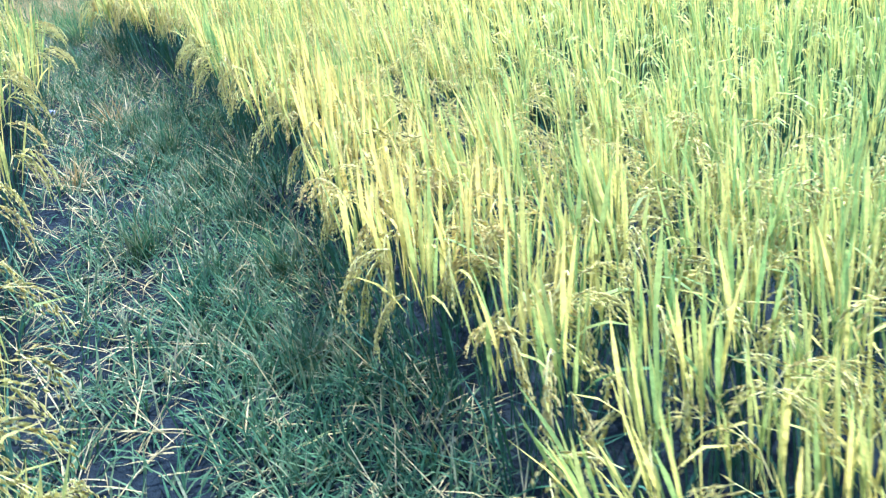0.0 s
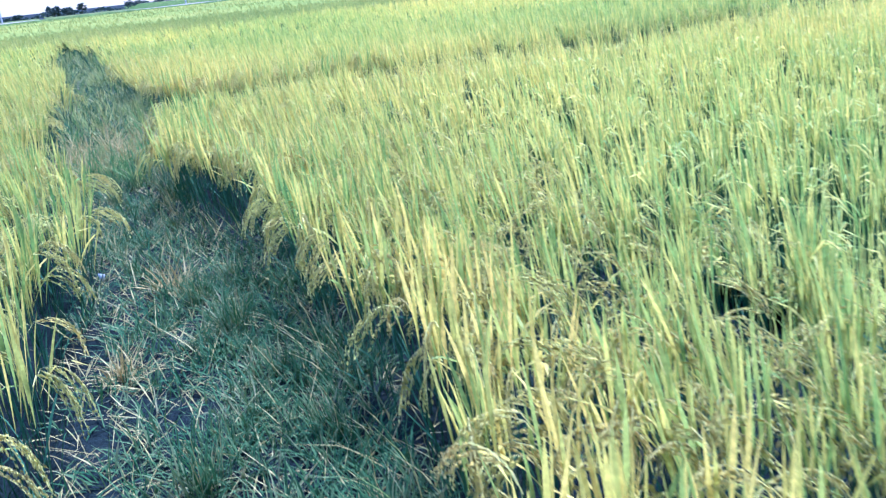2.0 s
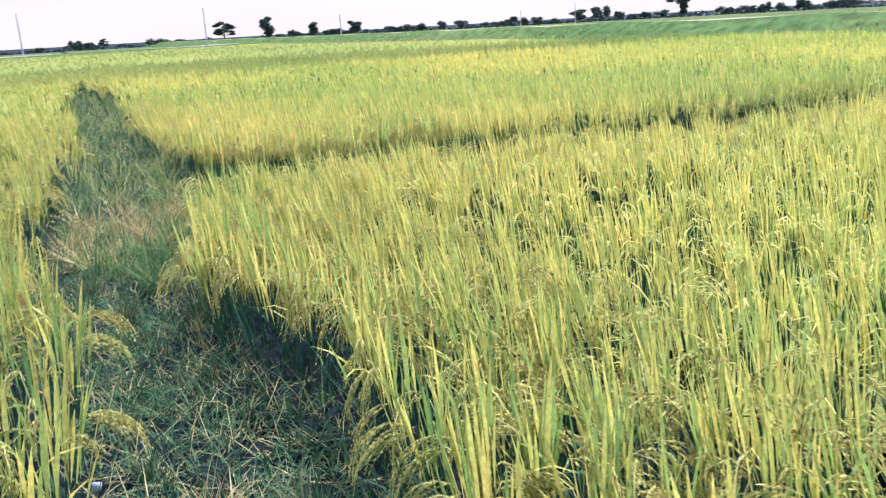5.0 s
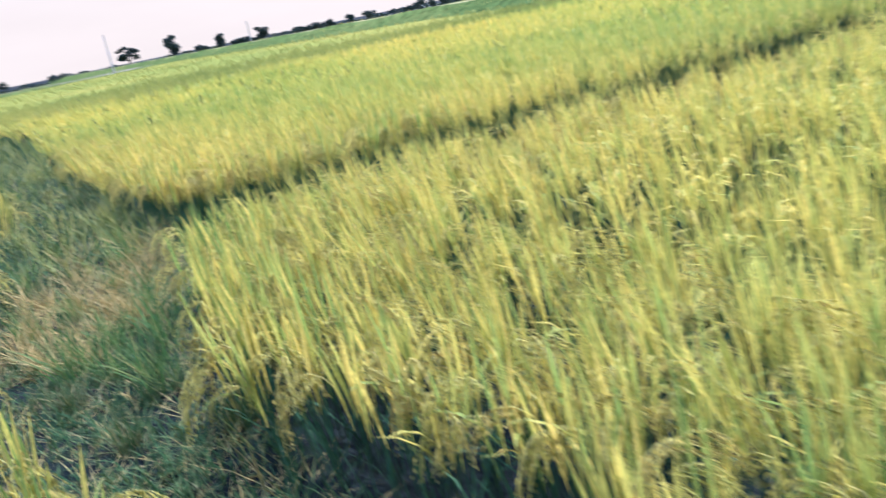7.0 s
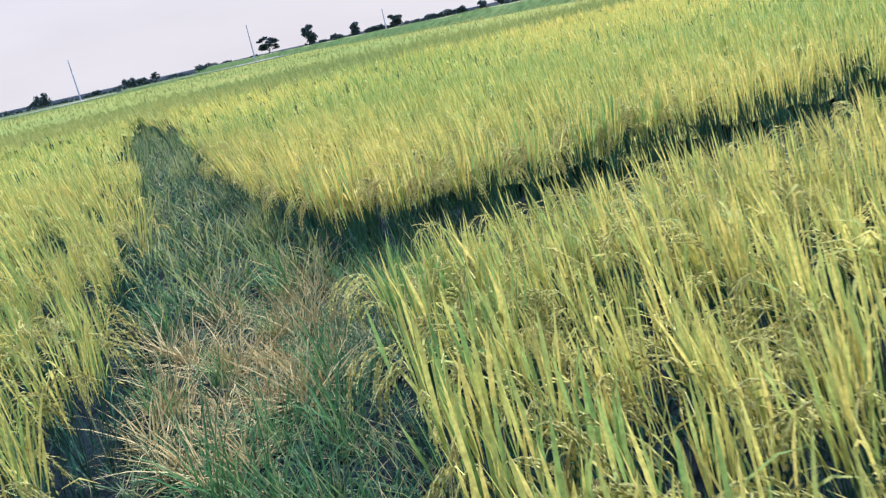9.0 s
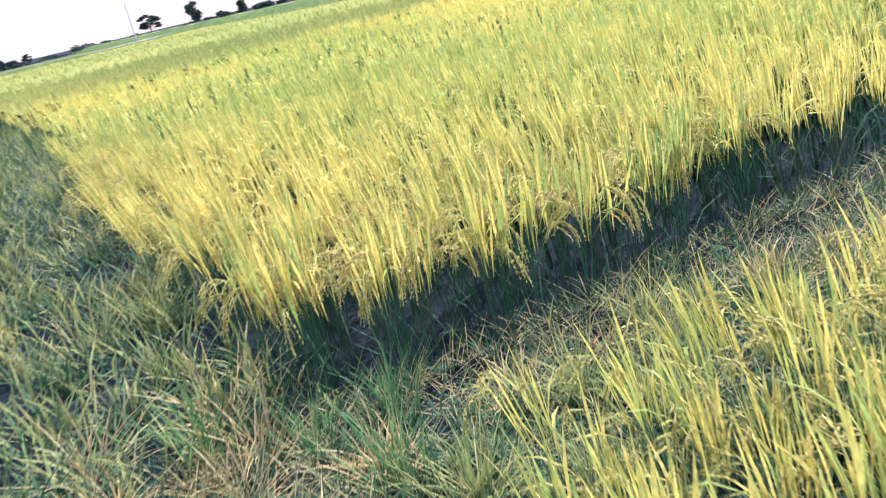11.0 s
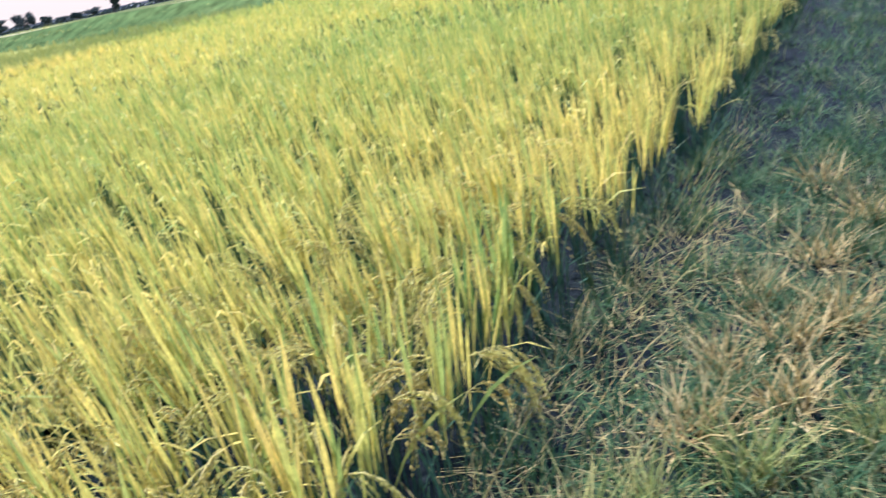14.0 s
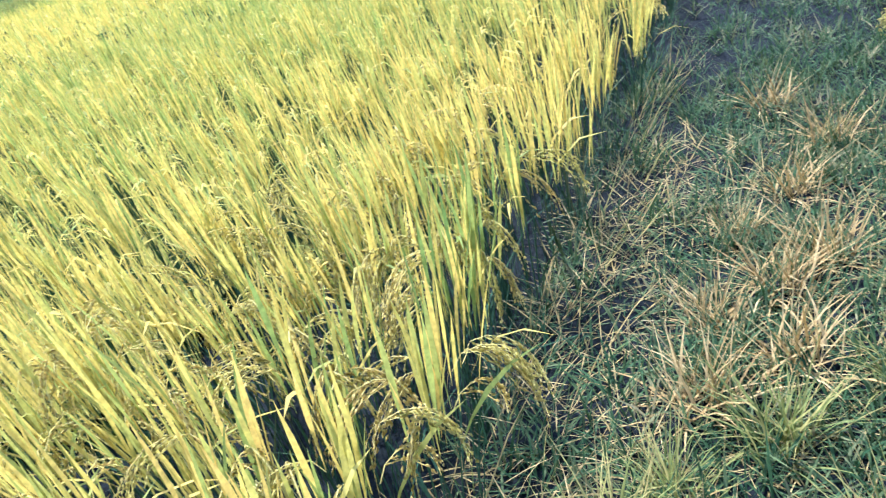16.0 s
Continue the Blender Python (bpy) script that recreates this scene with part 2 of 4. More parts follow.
def blades(rng, base, az, lean, bend, length, width, k=3, taper=(0.55, 1.0, 0.9, 0.55, 0.06), curl=1.4):
    """Curved blades: lean from upright at the foot, bending over by `bend` radians to the tip."""
    base = np.asarray(base, float).reshape(-1, 3)
    n = len(base)
    az, lean, bend, length, width = (np.broadcast_to(np.asarray(v, float), (n,)) for v in (az, lean, bend, length, width))
    f = np.linspace(0, 1, k + 1)
    ang = lean[:, None] + bend[:, None] * f[None, :] ** curl
    step = length[:, None] / k
    out = np.concatenate([np.zeros((n, 1)), np.cumsum(np.sin((ang[:, 1:] + ang[:, :-1]) / 2) * step, 1)], 1)
    up = np.concatenate([np.zeros((n, 1)), np.cumsum(np.cos((ang[:, 1:] + ang[:, :-1]) / 2) * step, 1)], 1)
    ca, sa = np.cos(az)[:, None], np.sin(az)[:, None]
    mid = np.stack([base[:, :1] + out * ca, base[:, 1:2] + out * sa, base[:, 2:] + up], -1)
    turn = az + np.pi / 2 + rng.uniform(-0.7, 0.7, n)
    side = np.stack([np.cos(turn), np.sin(turn), rng.uniform(-0.2, 0.2, n)], -1)[:, None]
    w = np.interp(f, np.linspace(0, 1, len(taper)), taper)[None, :, None] * width[:, None, None] / 2
    v = np.stack([mid - side * w, mid + side * w], 2).reshape(n * (k + 1) * 2, 3)
    i = (np.arange(n)[:, None] * (k + 1) * 2 + np.arange(k)[None] * 2).ravel()
    q = np.stack([i, i + 1, i + 3, i + 2], 1)
    return v, q, mid


def grains(rng, points, ways, size):
    """Small spindle-shaped husks at the points along the ways."""
    n = len(points)
    a = np.cross(ways, rng.normal(size=(n, 3)))
    a /= np.linalg.norm(a, axis=1)[:, None] + 1e-9
    b = np.cross(ways, a)
    L, W = size[:, None], np.clip(size[:, None] * 0.24, 0.0028, 0.0044)
    ring = [points + ways * L * 0.45 + (a * np.cos(t) + b * np.sin(t)) * W for t in (0, 2.094, 4.189)]
    v = np.stack([points, *ring, points + ways * L], 1).reshape(-1, 3)
    i = np.arange(n)[:, None] * 5
    return v, np.concatenate([i + np.array([[0, 1, 4, 2]]), i + np.array([[0, 2, 4, 3]]), i + np.array([[0, 3, 4, 1]])])


def panicle(rng, top, az, twigs, per, length=0.2, k=5):
    """An arching ear of rice: a thin axis that bows over, with branchlets full of husks hanging from it."""
    v, q, mid = blades(rng, top, az, rng.uniform(0.0, 0.25), rng.uniform(2.3, 2.9), length, 0.0035, k, (1, 0.8, 0.5), 0.7)
    mid = mid[0]
    pts, ways, sizes, strand_v, strand_q = [], [], [], [], []
    ribbon = 0.003
    for j in range(twigs):
        f = 0.20 + 0.78 * j / (twigs - 1)
        i0 = min(int(f * k), k - 1)
        start = mid[i0] + (mid[i0 + 1] - mid[i0]) * (f * k - i0)
        ahead = (mid[i0 + 1] - mid[i0]) / np.linalg.norm(mid[i0 + 1] - mid[i0])
        way = ahead + rng.normal(size=3) * 0.15 + np.array([0, 0, -0.45])
        way /= np.linalg.norm(way)
        reach = length * (0.50 - 0.20 * f) * rng.uniform(0.8, 1.2)
        u = np.linspace(0.02, 1, per)[:, None]
        fall = np.array([0, 0, -1.0])
        line = start + way * reach * u + fall * (reach * u) ** 2 * 5
        heading = way + fall * reach * u * 10
        across = np.cross(heading, rng.normal(size=3))
        across *= 0.5 * ribbon / (np.linalg.norm(across, axis=1)[:, None] + 1e-9)
        sel = np.linspace(0, per - 1, 3).round().astype(int)
        rv = np.stack([line[sel] - across[sel] * [[0.7], [1], [0.4]], line[sel] + across[sel] * [[0.7], [1], [0.4]]], 1).reshape(-1, 3)
        strand_v.append(rv)
        strand_q.append(np.array([(0, 1, 3, 2), (2, 3, 5, 4)]) + 6 * j)
        pts.append(line + rng.normal(size=(per, 3)) * 0.0015)
        ways.append(heading / np.linalg.norm(heading, axis=1)[:, None] + rng.normal(size=(per, 3)) * 0.22)
        sizes.append(reach / per * rng.uniform(1.25, 1.6, per))
    pts, ways, sizes = np.concatenate(pts), np.concatenate(ways), np.concatenate(sizes)
    ways /= np.linalg.norm(ways, axis=1)[:, None]
    gv, gq = grains(rng, pts, ways, sizes)
    gv, gq = np.concatenate([*strand_v, gv]), np.concatenate([*strand_q, gq + 6 * twigs])
    return (v, q), (gv, gq)


def rice_pieces(rng, level):
    """One hill of rice from the paddy floor: stems, leaves and ears as (verts, quads) lists. 0: single plants, 1: near stand, and so on."""
    stems, leaves, ears = [], [], []
    ns, nl, ne = {0: (7, 16, 4), 1: (6, 20, 3), 2: (5, 17, 2), 3: (3, 10, 1), 4: (0, 5, 0)}[level]
    for _ in range(ns):
        b = np.r_[rng.normal(0, 0.022, 2), 0]
        v, q, _ = blades(rng, b, rng.uniform(0, 6.28), rng.uniform(0.02, 0.16), rng.uniform(0, 0.12), rng.uniform(0.52, 0.72), {2: 0.012, 3: 0.03}.get(level, 0.006), 2 if level == 0 else 1, (1, 0.9, 0.7))
        stems.append((v, q))
    for _ in range(nl):
        a, tall = rng.uniform(0, 6.28), rng.uniform(0.60, 0.74)
        foot = np.array([[0.028 * math.cos(a), 0.028 * math.sin(a), tall]]) + np.r_[rng.normal(0, 0.025, 2), 0]
        wide, k = {0: (0.0125, 4), 1: (0.0118, 3), 2: (0.0138, 2), 3: (0.022, 1), 4: (0.055, 1)}[level]
        up = rng.random() < 0.86
        tip = tall + rng.uniform(0.13, 0.265)
        if level < 3:                                   # the slim sheath below the blade
            foot[0, 2], tall = foot[0, 2] - 0.10, tall - 0.10
        v, q, _ = blades(rng, foot, a, rng.uniform(0.0, 0.18) if up else rng.uniform(0.25, 0.6), rng.uniform(0.0, 0.25) if up else rng.uniform(0.8, 1.8),
                         (tip - tall) * (1.04 if up else 0.9), wide * rng.uniform(0.7, 1.3), k, (0.12, 0.5, 1.0, 0.8, 0.04) if level < 3 else (1, 0.1))
        leaves.append((v, q))
    for _ in range({0: 3, 1: 5, 2: 2}.get(level, 0)):                # older, lower leaves, in the shade-dark stem colour
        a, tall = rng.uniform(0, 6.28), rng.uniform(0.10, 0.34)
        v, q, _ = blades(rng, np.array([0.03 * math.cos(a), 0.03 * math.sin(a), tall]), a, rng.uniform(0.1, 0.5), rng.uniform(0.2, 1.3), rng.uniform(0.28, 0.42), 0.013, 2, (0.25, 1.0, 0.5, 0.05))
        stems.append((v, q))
    for _ in range(ne):
        a = rng.uniform(0, 6.28)
        top = np.array([[0.05 * math.cos(a), 0.05 * math.sin(a), rng.uniform(0.62, 0.77) if level == 0 else rng.uniform(0.63, 0.80)]])
        if level == 0:
            ears.append(panicle(rng, top, a, 11, 8, rng.uniform(0.18, 0.25)))
        elif level == 1:
            (v, q), (gv, gq) = panicle(rng, top, a, 8, 4, rng.uniform(0.17, 0.24), 3)
            ears.append((np.concatenate([v, gv]), np.concatenate([q, gq + len(v)])))
        elif level == 2:
            m = 3
            v, q, _ = blades(rng, np.repeat(top, m, 0) + rng.normal(0, 0.012, (m, 3)), a + rng.normal(0, 0.4, m), rng.uniform(0.1, 0.6, m), rng.uniform(1.5, 2.6, m), rng.uniform(0.12, 0.20, m), 0.012, 2, (0.4, 0.9, 1, 0.7, 0.15))
            ears.append((v, q))
        else:
            v, q, _ = blades(rng, top, a, 0.4, 1.8, 0.18, {3: 0.03, 4: 0.08}[level], {3: 2, 4: 1}[level], (0.4, 1, 0.3))
            ears.append((v, q))
    return stems, leaves, ears


def hill_template(rng, level):
    s, l, e = rice_pieces(rng, level)
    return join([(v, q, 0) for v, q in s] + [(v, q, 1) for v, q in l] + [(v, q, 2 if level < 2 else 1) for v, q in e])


def stamp(template, pos, spin, size, tilt_way, tilt):
    """Copies of one template at many places as one set of arrays."""
    v, q, m = template
    n = len(pos)
    c, s = np.cos(spin)[:, None], np.sin(spin)[:, None]
    x = (v[None, :, 0] * c - v[None, :, 1] * s) * size[:, None]
    y = (v[None, :, 0] * s + v[None, :, 1] * c) * size[:, None]
    z = v[None, :, 2] * size[:, None]
    lift = z * np.sin(tilt)[:, None] * (0.5 + 0.6 * z)
    x = x + tilt_way[:, :1] * lift + pos[:, :1]
    y = y + tilt_way[:, 1:] * lift + pos[:, 1:2]
    z = z * np.cos(tilt)[:, None] ** 0.7 + pos[:, 2:]
    V = np.stack([x, y, z], -1).reshape(-1, 3)
    Q = (q[None] + (np.arange(n) * len(v))[:, None, None]).reshape(-1, 4)
    return V, Q, np.tile(m, n)


def outward(x, y, field):
    e = 0.02
    gx = (inside(x + e, y, field) - inside(x - e, y, field)) / (2 * e)
    gy = (inside(x, y + e, field) - inside(x, y - e, field)) / (2 * e)
    g = -np.stack([gx, gy], -1)
    return g / (np.linalg.norm(g, axis=1)[:, None] + 1e-9)


def lattice(rng, x0, x1, y0, y1, gap):
    gx, gy = np.meshgrid(np.arange(x0, x1, gap), np.arange(y0, y1, gap))
    p = np.stack([gx.ravel(), gy.ravel()], -1)
    return p + rng.uniform(-0.42, 0.42, p.shape) * gap


def height_swell(x, y):
    """Uneven growth: the stand is a little taller or lower from place to place."""
    return 1.0 + 0.02 * np.sin(x * 0.9 + 1.3 * np.sin(y * 0.5)) + 0.02 * np.sin(y * 1.7 + x * 0.6) + 0.02 * np.sin(x * 4.1 + y * 3.3)


# ---- ground with its bunds ----
def bund_height(x, y):
    cx = (along(L_EDGE, y) + np.where(y < 9.0, along(R_EDGE, np.minimum(y, 7.5)), along(B_EDGE, np.maximum(y, 10.3)))) / 2
    half = 0.62
    d1 = np.abs(x - cx) - half
    d2 = np.where(x > 0, np.abs(y - 9.8) - 0.72, 9.0)
    d = np.minimum(d1, d2)
    return np.clip(1 - d / 0.22, 0, 1) ** 1.0 * 0.20 + FIELD_Z


def axis(near0, near1, gap, far0, far1):
    core = np.arange(near0, near1, gap)
    lo, hi, g = [], [], gap
    v = near0
    while v > far0:
        g *= 1.25
        v -= g
        lo.append(v)
    v, g = core[-1], gap
    while v < far1:
        g *= 1.25
        v += g
        hi.append(v)
    return np.concatenate([lo[::-1], core, hi])


gx, gy = np.meshgrid(axis(-1.6, 8.0, 0.09, -3000, 3000), axis(-1.5, 16.0, 0.09, -3000, 3000))
gz = bund_height(gx, gy) + 0.018 * np.sin(gx * 9.1 + np.sin(gy * 5.3)) * np.sin(gy * 7.7 + gx * 2.1) + 0.01 * np.sin(gx * 23 + gy * 17)
nyg, nxg = gx.shape
gi = (np.arange(nyg - 1)[:, None] * nxg + np.arange(nxg - 1)[None]).ravel()
ground = new("ground", mesh_of("ground", np.stack([gx, gy, gz], -1).reshape(-1, 3), np.stack([gi, gi + 1, gi + nxg + 1, gi + nxg], 1), [shaded_soil_mat], smooth=True))
tagged(ground, "damp paddy soil darkened with painted shade, with raised earth bunds between fields", "ground", kind="structure")

# ---- rice: the stand of each field ----
REACH = {"A": (0.0, 27.4, -14.0, 9.5), "B": (0.3, 27.4, 10.2, 31.5), "C": (-90.0, 1.2, -14.0, 31.5), "D": (-90.0, 27.4, 31.5, 117.0)}
LABELS = {"A": "ripening rice stand with golden drooping ears beside the bund",
          "B": "ripening yellow-green rice stand beyond the crossing bund",
          "C": "ripening rice stand with upright green leaves along the bund",
          "D": "distant greener rice stand below the road bank"}
plant_spots = []
rng = np.random.default_rng(11)
TEMPLATES = {level: [hill_template(np.random.default_rng(100 * level + i), level) for i in range(n)] for level, n in ((1, 12), (2, 14), (3, 14), (4, 10))}


def in_plants_strip(x, y, field, depth):
    """The edge of the stand, where single plants can be told apart."""
    near = ((y > 0.4) & (y < 8.6)) if field == "A" else ((x > 0.9) & (x < 3.6) & (y < 12)) if field == "B" else ((y > 2.2) & (y < 6.8))
    return near & (depth < (0.42 if field != "C" else 0.22))


for field in "ABCD":
    x0, x1, y0, y1 = REACH[field]
    pieces = []
    for level, gap, lo, hi in ((1, 0.185, 0.0, 1.9), (2, 0.205, 1.9, 9.0), (3, 0.31, 9.0, 36.0), (4, 0.85, 36.0, 130.0)):
        p = lattice(rng, max(x0, -hi - 8 * (level == 1)), min(x1, hi + 2.6 + 8 * (level == 1)), max(y0, -hi - 0.5), min(y1, hi + 10 + 8 * (level == 1)), gap)
        depth, d = inside(p[:, 0], p[:, 1], field), far_off(p[:, 0], p[:, 1])
        fuzz = rng.normal(0, 0.05 * hi ** 0.5, len(p)) - np.where((depth < 0.4) & (d < (3.0 if field == "C" else 8.5)), 8.0, 0.0)
        keep = (depth > 0) & (rng.random(len(p)) < np.where((field == "C") & (depth < 0.6), 0.8, 0.85 if field == "C" else 1.0)) & (rng.random(len(p)) < 0.88 + 0.3 * (np.sin(p[:, 0] * 6.1 + 2 * np.sin(p[:, 1] * 3.3)) * np.sin(p[:, 1] * 5.7) + 0.5)) & (np.maximum(d + fuzz, 0) >= lo) & (np.maximum(d + fuzz, 0) < hi) & (p[:, 1] > -7) & ((p[:, 1] > -0.5 - 1.2 * np.abs(p[:, 0])) | (level == 3) | ((level < 3) & (p[:, 1] > -4.5) & (rng.random(len(p)) < 0.35))) & (p[:, 0] > -4 - 0.9 * np.maximum(p[:, 1], 0))
        if level == 1:
            strip = keep & in_plants_strip(p[:, 0], p[:, 1], field, depth)
            plant_spots += [(field, *q) for q in p[strip]]
            keep &= ~strip
        p, depth = p[keep], depth[keep]
        if not len(p):
            continue
        way = outward(p[:, 0], p[:, 1], field)
        edge = np.clip(1 - depth / 0.35, 0, 1)
        tilt = edge * rng.uniform(0.0, 0.24, len(p)) + rng.uniform(0, 0.12, len(p))
        stray = rng.uniform(0, 6.28, len(p))
        mixw = way * edge[:, None] + np.stack([np.cos(stray), np.sin(stray)], -1) * (0.4 - 0.2 * edge[:, None])
        mixw, tilt = mixw * tilt[:, None] + [-0.10, 0.04], np.ones(len(p))          # the whole stand leans a little with the wind
        tilt = np.clip(np.linalg.norm(mixw, axis=1), 0.001, 0.6)
        mixw = mixw / tilt[:, None]
        size = rng.uniform(0.82, 1.03, len(p)) * height_swell(p[:, 0], p[:, 1])
        if field == "A":                                # lower growth beside the crossing bund
            size *= 1 - 0.10 * np.clip(1 - (along(A_LINE, p[:, 0]) - p[:, 1]) / 1.0, 0, 1)
        pick = rng.integers(0, len(TEMPLATES[level]), len(p))
        # towards the far end of the crossing bund the outer row has few ears
        bare = (depth < 0.4) & (p[:, 0] > 3.0) & (p[:, 1] < 12) & (field == "B") & (rng.random(len(p)) < 0.8)
        for i, b in itertools.product(range(len(TEMPLATES[level])), (False, True)):
            s = (pick == i) & (bare == b)
            t = TEMPLATES[level][i]
            if b:
                t = (t[0], t[1][t[2] != 2], t[2][t[2] != 2])
            if s.any():
                pos = np.c_[p[s], np.full(s.sum(), FIELD_Z)]
                pieces.append(stamp(t, pos, rng.uniform(0, 6.28, s.sum()), size[s], mixw[s], tilt[s]))
    # the closed canopy under the tips, where the stand is seen at a low angle
    ax, ay = axis(-7.0, 12.0, 0.35, -95, 28), axis(-6.0, 24.0, 0.35, -14, 118)
    cx, cy = np.meshgrid(ax, ay)
    cd = far_off(cx, cy)
    cz = -0.08 + 0.36 * np.clip((cd - 4.0) / 12, 0, 1) + 0.20 * np.clip((cd - 14) / 30, 0, 1) + 0.05 * np.sin(cx * 5.3 + np.sin(cy * 3.1)) * np.sin(cy * 4.7) + rng.normal(0, 0.03, cx.shape)
    ci = np.arange(cx.size).reshape(cx.shape)
    mx, my = (cx[1:, 1:] + cx[:-1, :-1]) / 2, (cy[1:, 1:] + cy[:-1, :-1]) / 2
    ok = (inside(mx, my, field) > np.where(my > 33, 0.05, np.where(far_off(mx, my) < 9, 1.5, 0.25))) & (far_off(mx, my) > 2.6) & (mx < x1) & (mx > x0) & (my < y1)
    cq = np.stack([ci[:-1, :-1], ci[:-1, 1:], ci[1:, 1:], ci[1:, :-1]], -1)[ok]
    used, cq = np.unique(cq, return_inverse=True)
    pieces.append((np.stack([cx, cy, cz], -1).reshape(-1, 3)[used], cq.reshape(-1, 4), 3))
    stand = new("rice_field", mesh_of("rice_field", *join(pieces)[:2], [shaded_stem_mat, far_leaf_mat if field == "D" else leaf_mat, grain_mat, far_canopy_mat if field == "D" else canopy_mat], join(pieces)[2]))
    tagged(stand, LABELS[field], "rice", kind="stuff")


# ---- single rice plants along the bunds ----
def part(name, verts, quads, mat, parent, label=""):
    ob = new(name, mesh_of(name, verts, quads, [mat]))
    ob.parent = parent
    return tagged(ob, label)


def rice_plant(seed):
    r = np.random.default_rng(seed)
    s, l, e = rice_pieces(r, 0)
    root = new("rice_plant")
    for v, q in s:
        part("stem", v, q, shaded_stem_mat, root)
    for v, q in l:
        part("leaf", v, q, leaf_piece_mat, root)
    for stalk, husks in e:
        ear = part("panicle", *stalk, grain_piece_mat, root, "golden drooping ear of ripe rice")
        tagged(part("husk", *husks, grain_piece_mat, ear), kind="stuff")
    return tagged(root, "rice plant with upright green leaves and golden drooping ears", "rice plant", "rice plants along the bund")


masters = [rice_plant(500 + i) for i in range(8)]
rng = np.random.default_rng(5)
order = rng.permutation(len(plant_spots))
rest, order = order[190:], order[:190]
edge_pieces = []
for i in rest:
    field, x, y = plant_spots[i]
    w = outward(np.array([x]), np.array([y]), field)
    edge_pieces.append(stamp(TEMPLATES[1][i % 12], np.array([[x, y, FIELD_Z]]), rng.uniform(0, 6.28, 1), rng.uniform(0.85, 1.05, 1), w, rng.uniform(0.05, 0.35, 1)))
if edge_pieces:
    v, q, m = join(edge_pieces)
    tagged(new("rice_edge", mesh_of("rice_edge", v, q, [shaded_stem_mat, leaf_mat, grain_mat], m)), "outer rows of ripening rice with ears over the bund", "rice", kind="stuff")
for n, i in enumerate(order):
    field, x, y = plant_spots[i]
    w = outward(np.array([x]), np.array([y]), field)[0]
    lean = rng.uniform(0, 7)
    axis_v = Vector((-w[1], w[0], 0))
    m = Matrix.Translation((x, y, FIELD_Z)) @ Matrix.Rotation(radians(lean), 4, axis_v) @ Matrix.Rotation(rng.uniform(0, 6.28), 4, "Z")
    if n < len(masters):
        masters[n].matrix_basis = m
    else:
        copy_thing(masters[n % len(masters)], m)


# ---- grass, straw and tufts on the bunds ----
def bund_points(rng, n, y0, y1, crossing):
    if crossing:
        x, y = rng.uniform(0.2, 14, n * 2) ** 1.0, rng.uniform(A_FAR - 0.1, B_NEAR + 0.15, n * 2)
    else:
        y = rng.uniform(y0, y1, n * 2)
        lo, hi = along(L_EDGE, y) - 0.12, np.where(y < 9.1, along(R_EDGE, np.minimum(y, 8.3)), along(B_EDGE, np.maximum(y, 10.3))) + 0.12
        x = lo + rng.random(n * 2) * (hi - lo)
    return np.c_[x, y][:n]


def grass_mesh(rng, p, length, width, lean, bend, k=2):
    z = bund_height(p[:, 0], p[:, 1])
    n = len(p)
    v, q, _ = blades(rng, np.c_[p, z - 0.005], rng.uniform(0, 6.28, n), rng.uniform(*lean, n), rng.uniform(*bend, n), rng.uniform(*length, n), rng.uniform(*width, n), k)
    return v, q


def tufted(rng, p, per, spread, length, width, lean, bend, k=2):
    """Blades in tufts: each tuft has its own height, and its blades fan out from its middle."""
    n = len(p) * per
    c = np.repeat(p, per, 0)
    off = rng.normal(0, spread, (n, 2))
    q = c + off
    grow = np.repeat(rng.uniform(0.55, 1.0, len(p)), per) * rng.uniform(0.6, 1.0, n)
    az = np.arctan2(off[:, 1], off[:, 0]) + rng.normal(0, 0.9, n)
    z = bund_height(q[:, 0], q[:, 1]) - 0.006
    v, f, _ = blades(rng, np.c_[q, z], az, rng.uniform(*lean, n), rng.uniform(*bend, n), length * grow, rng.uniform(*width, n), k, (0.6, 1.0, 0.75, 0.06))
    return v, f


rng = np.random.default_rng(21)
sets = []
p = np.concatenate([bund_points(rng, 1800, -1.2, 9.0, False), bund_points(rng, 260, -5, -1.2, False)])
gap, side = along(R_EDGE, np.minimum(p[:, 1], 8.3)) - p[:, 0], p[:, 0] - along(L_EDGE, p[:, 1])
p = p[((gap > 0.14) & (side > 0.1)) | (rng.random(len(p)) < 0.4)]      # thinner beside the stands
sets.append((*tufted(rng, p, 9, 0.03, 0.23, (0.005, 0.011), (0.15, 1.25), (0.1, 1.2)), 0))
# the crossing bund: bare shade-dark earth under the stand's edge, grass beside it
p = bund_points(rng, 3000, 0, 0, True)
p[:1300, 0] = 0.3 + p[:1300, 0] * 0.42
bare = p[:, 1] > B_NEAR - 0.40 + 0.12 * np.sin(p[:, 0] * 5)
p = p[~bare | (rng.random(len(p)) < 0.38)]
sets.append((*tufted(rng, p, 9, 0.03, 0.24, (0.005, 0.011), (0.15, 1.25), (0.1, 1.2)), 0))
p = np.c_[13 + 14 * rng.random(4500) ** 1.5, rng.uniform(A_FAR - 0.1, B_NEAR - 0.1, 4500)]
sets.append((*grass_mesh(rng, p, (0.10, 0.26), (0.012, 0.03), (0.1, 1.2), (0.0, 1.0)), 0))
# flattened straw
p = np.concatenate([bund_points(rng, 5200, -1.2, 10.6, False), bund_points(rng, 4200, 0, 0, True) * [0.35, 1]])
sets.append((*grass_mesh(rng, p, (0.06, 0.26), (0.003, 0.0065), (0.8, 1.45), (0.0, 0.4)), 1))
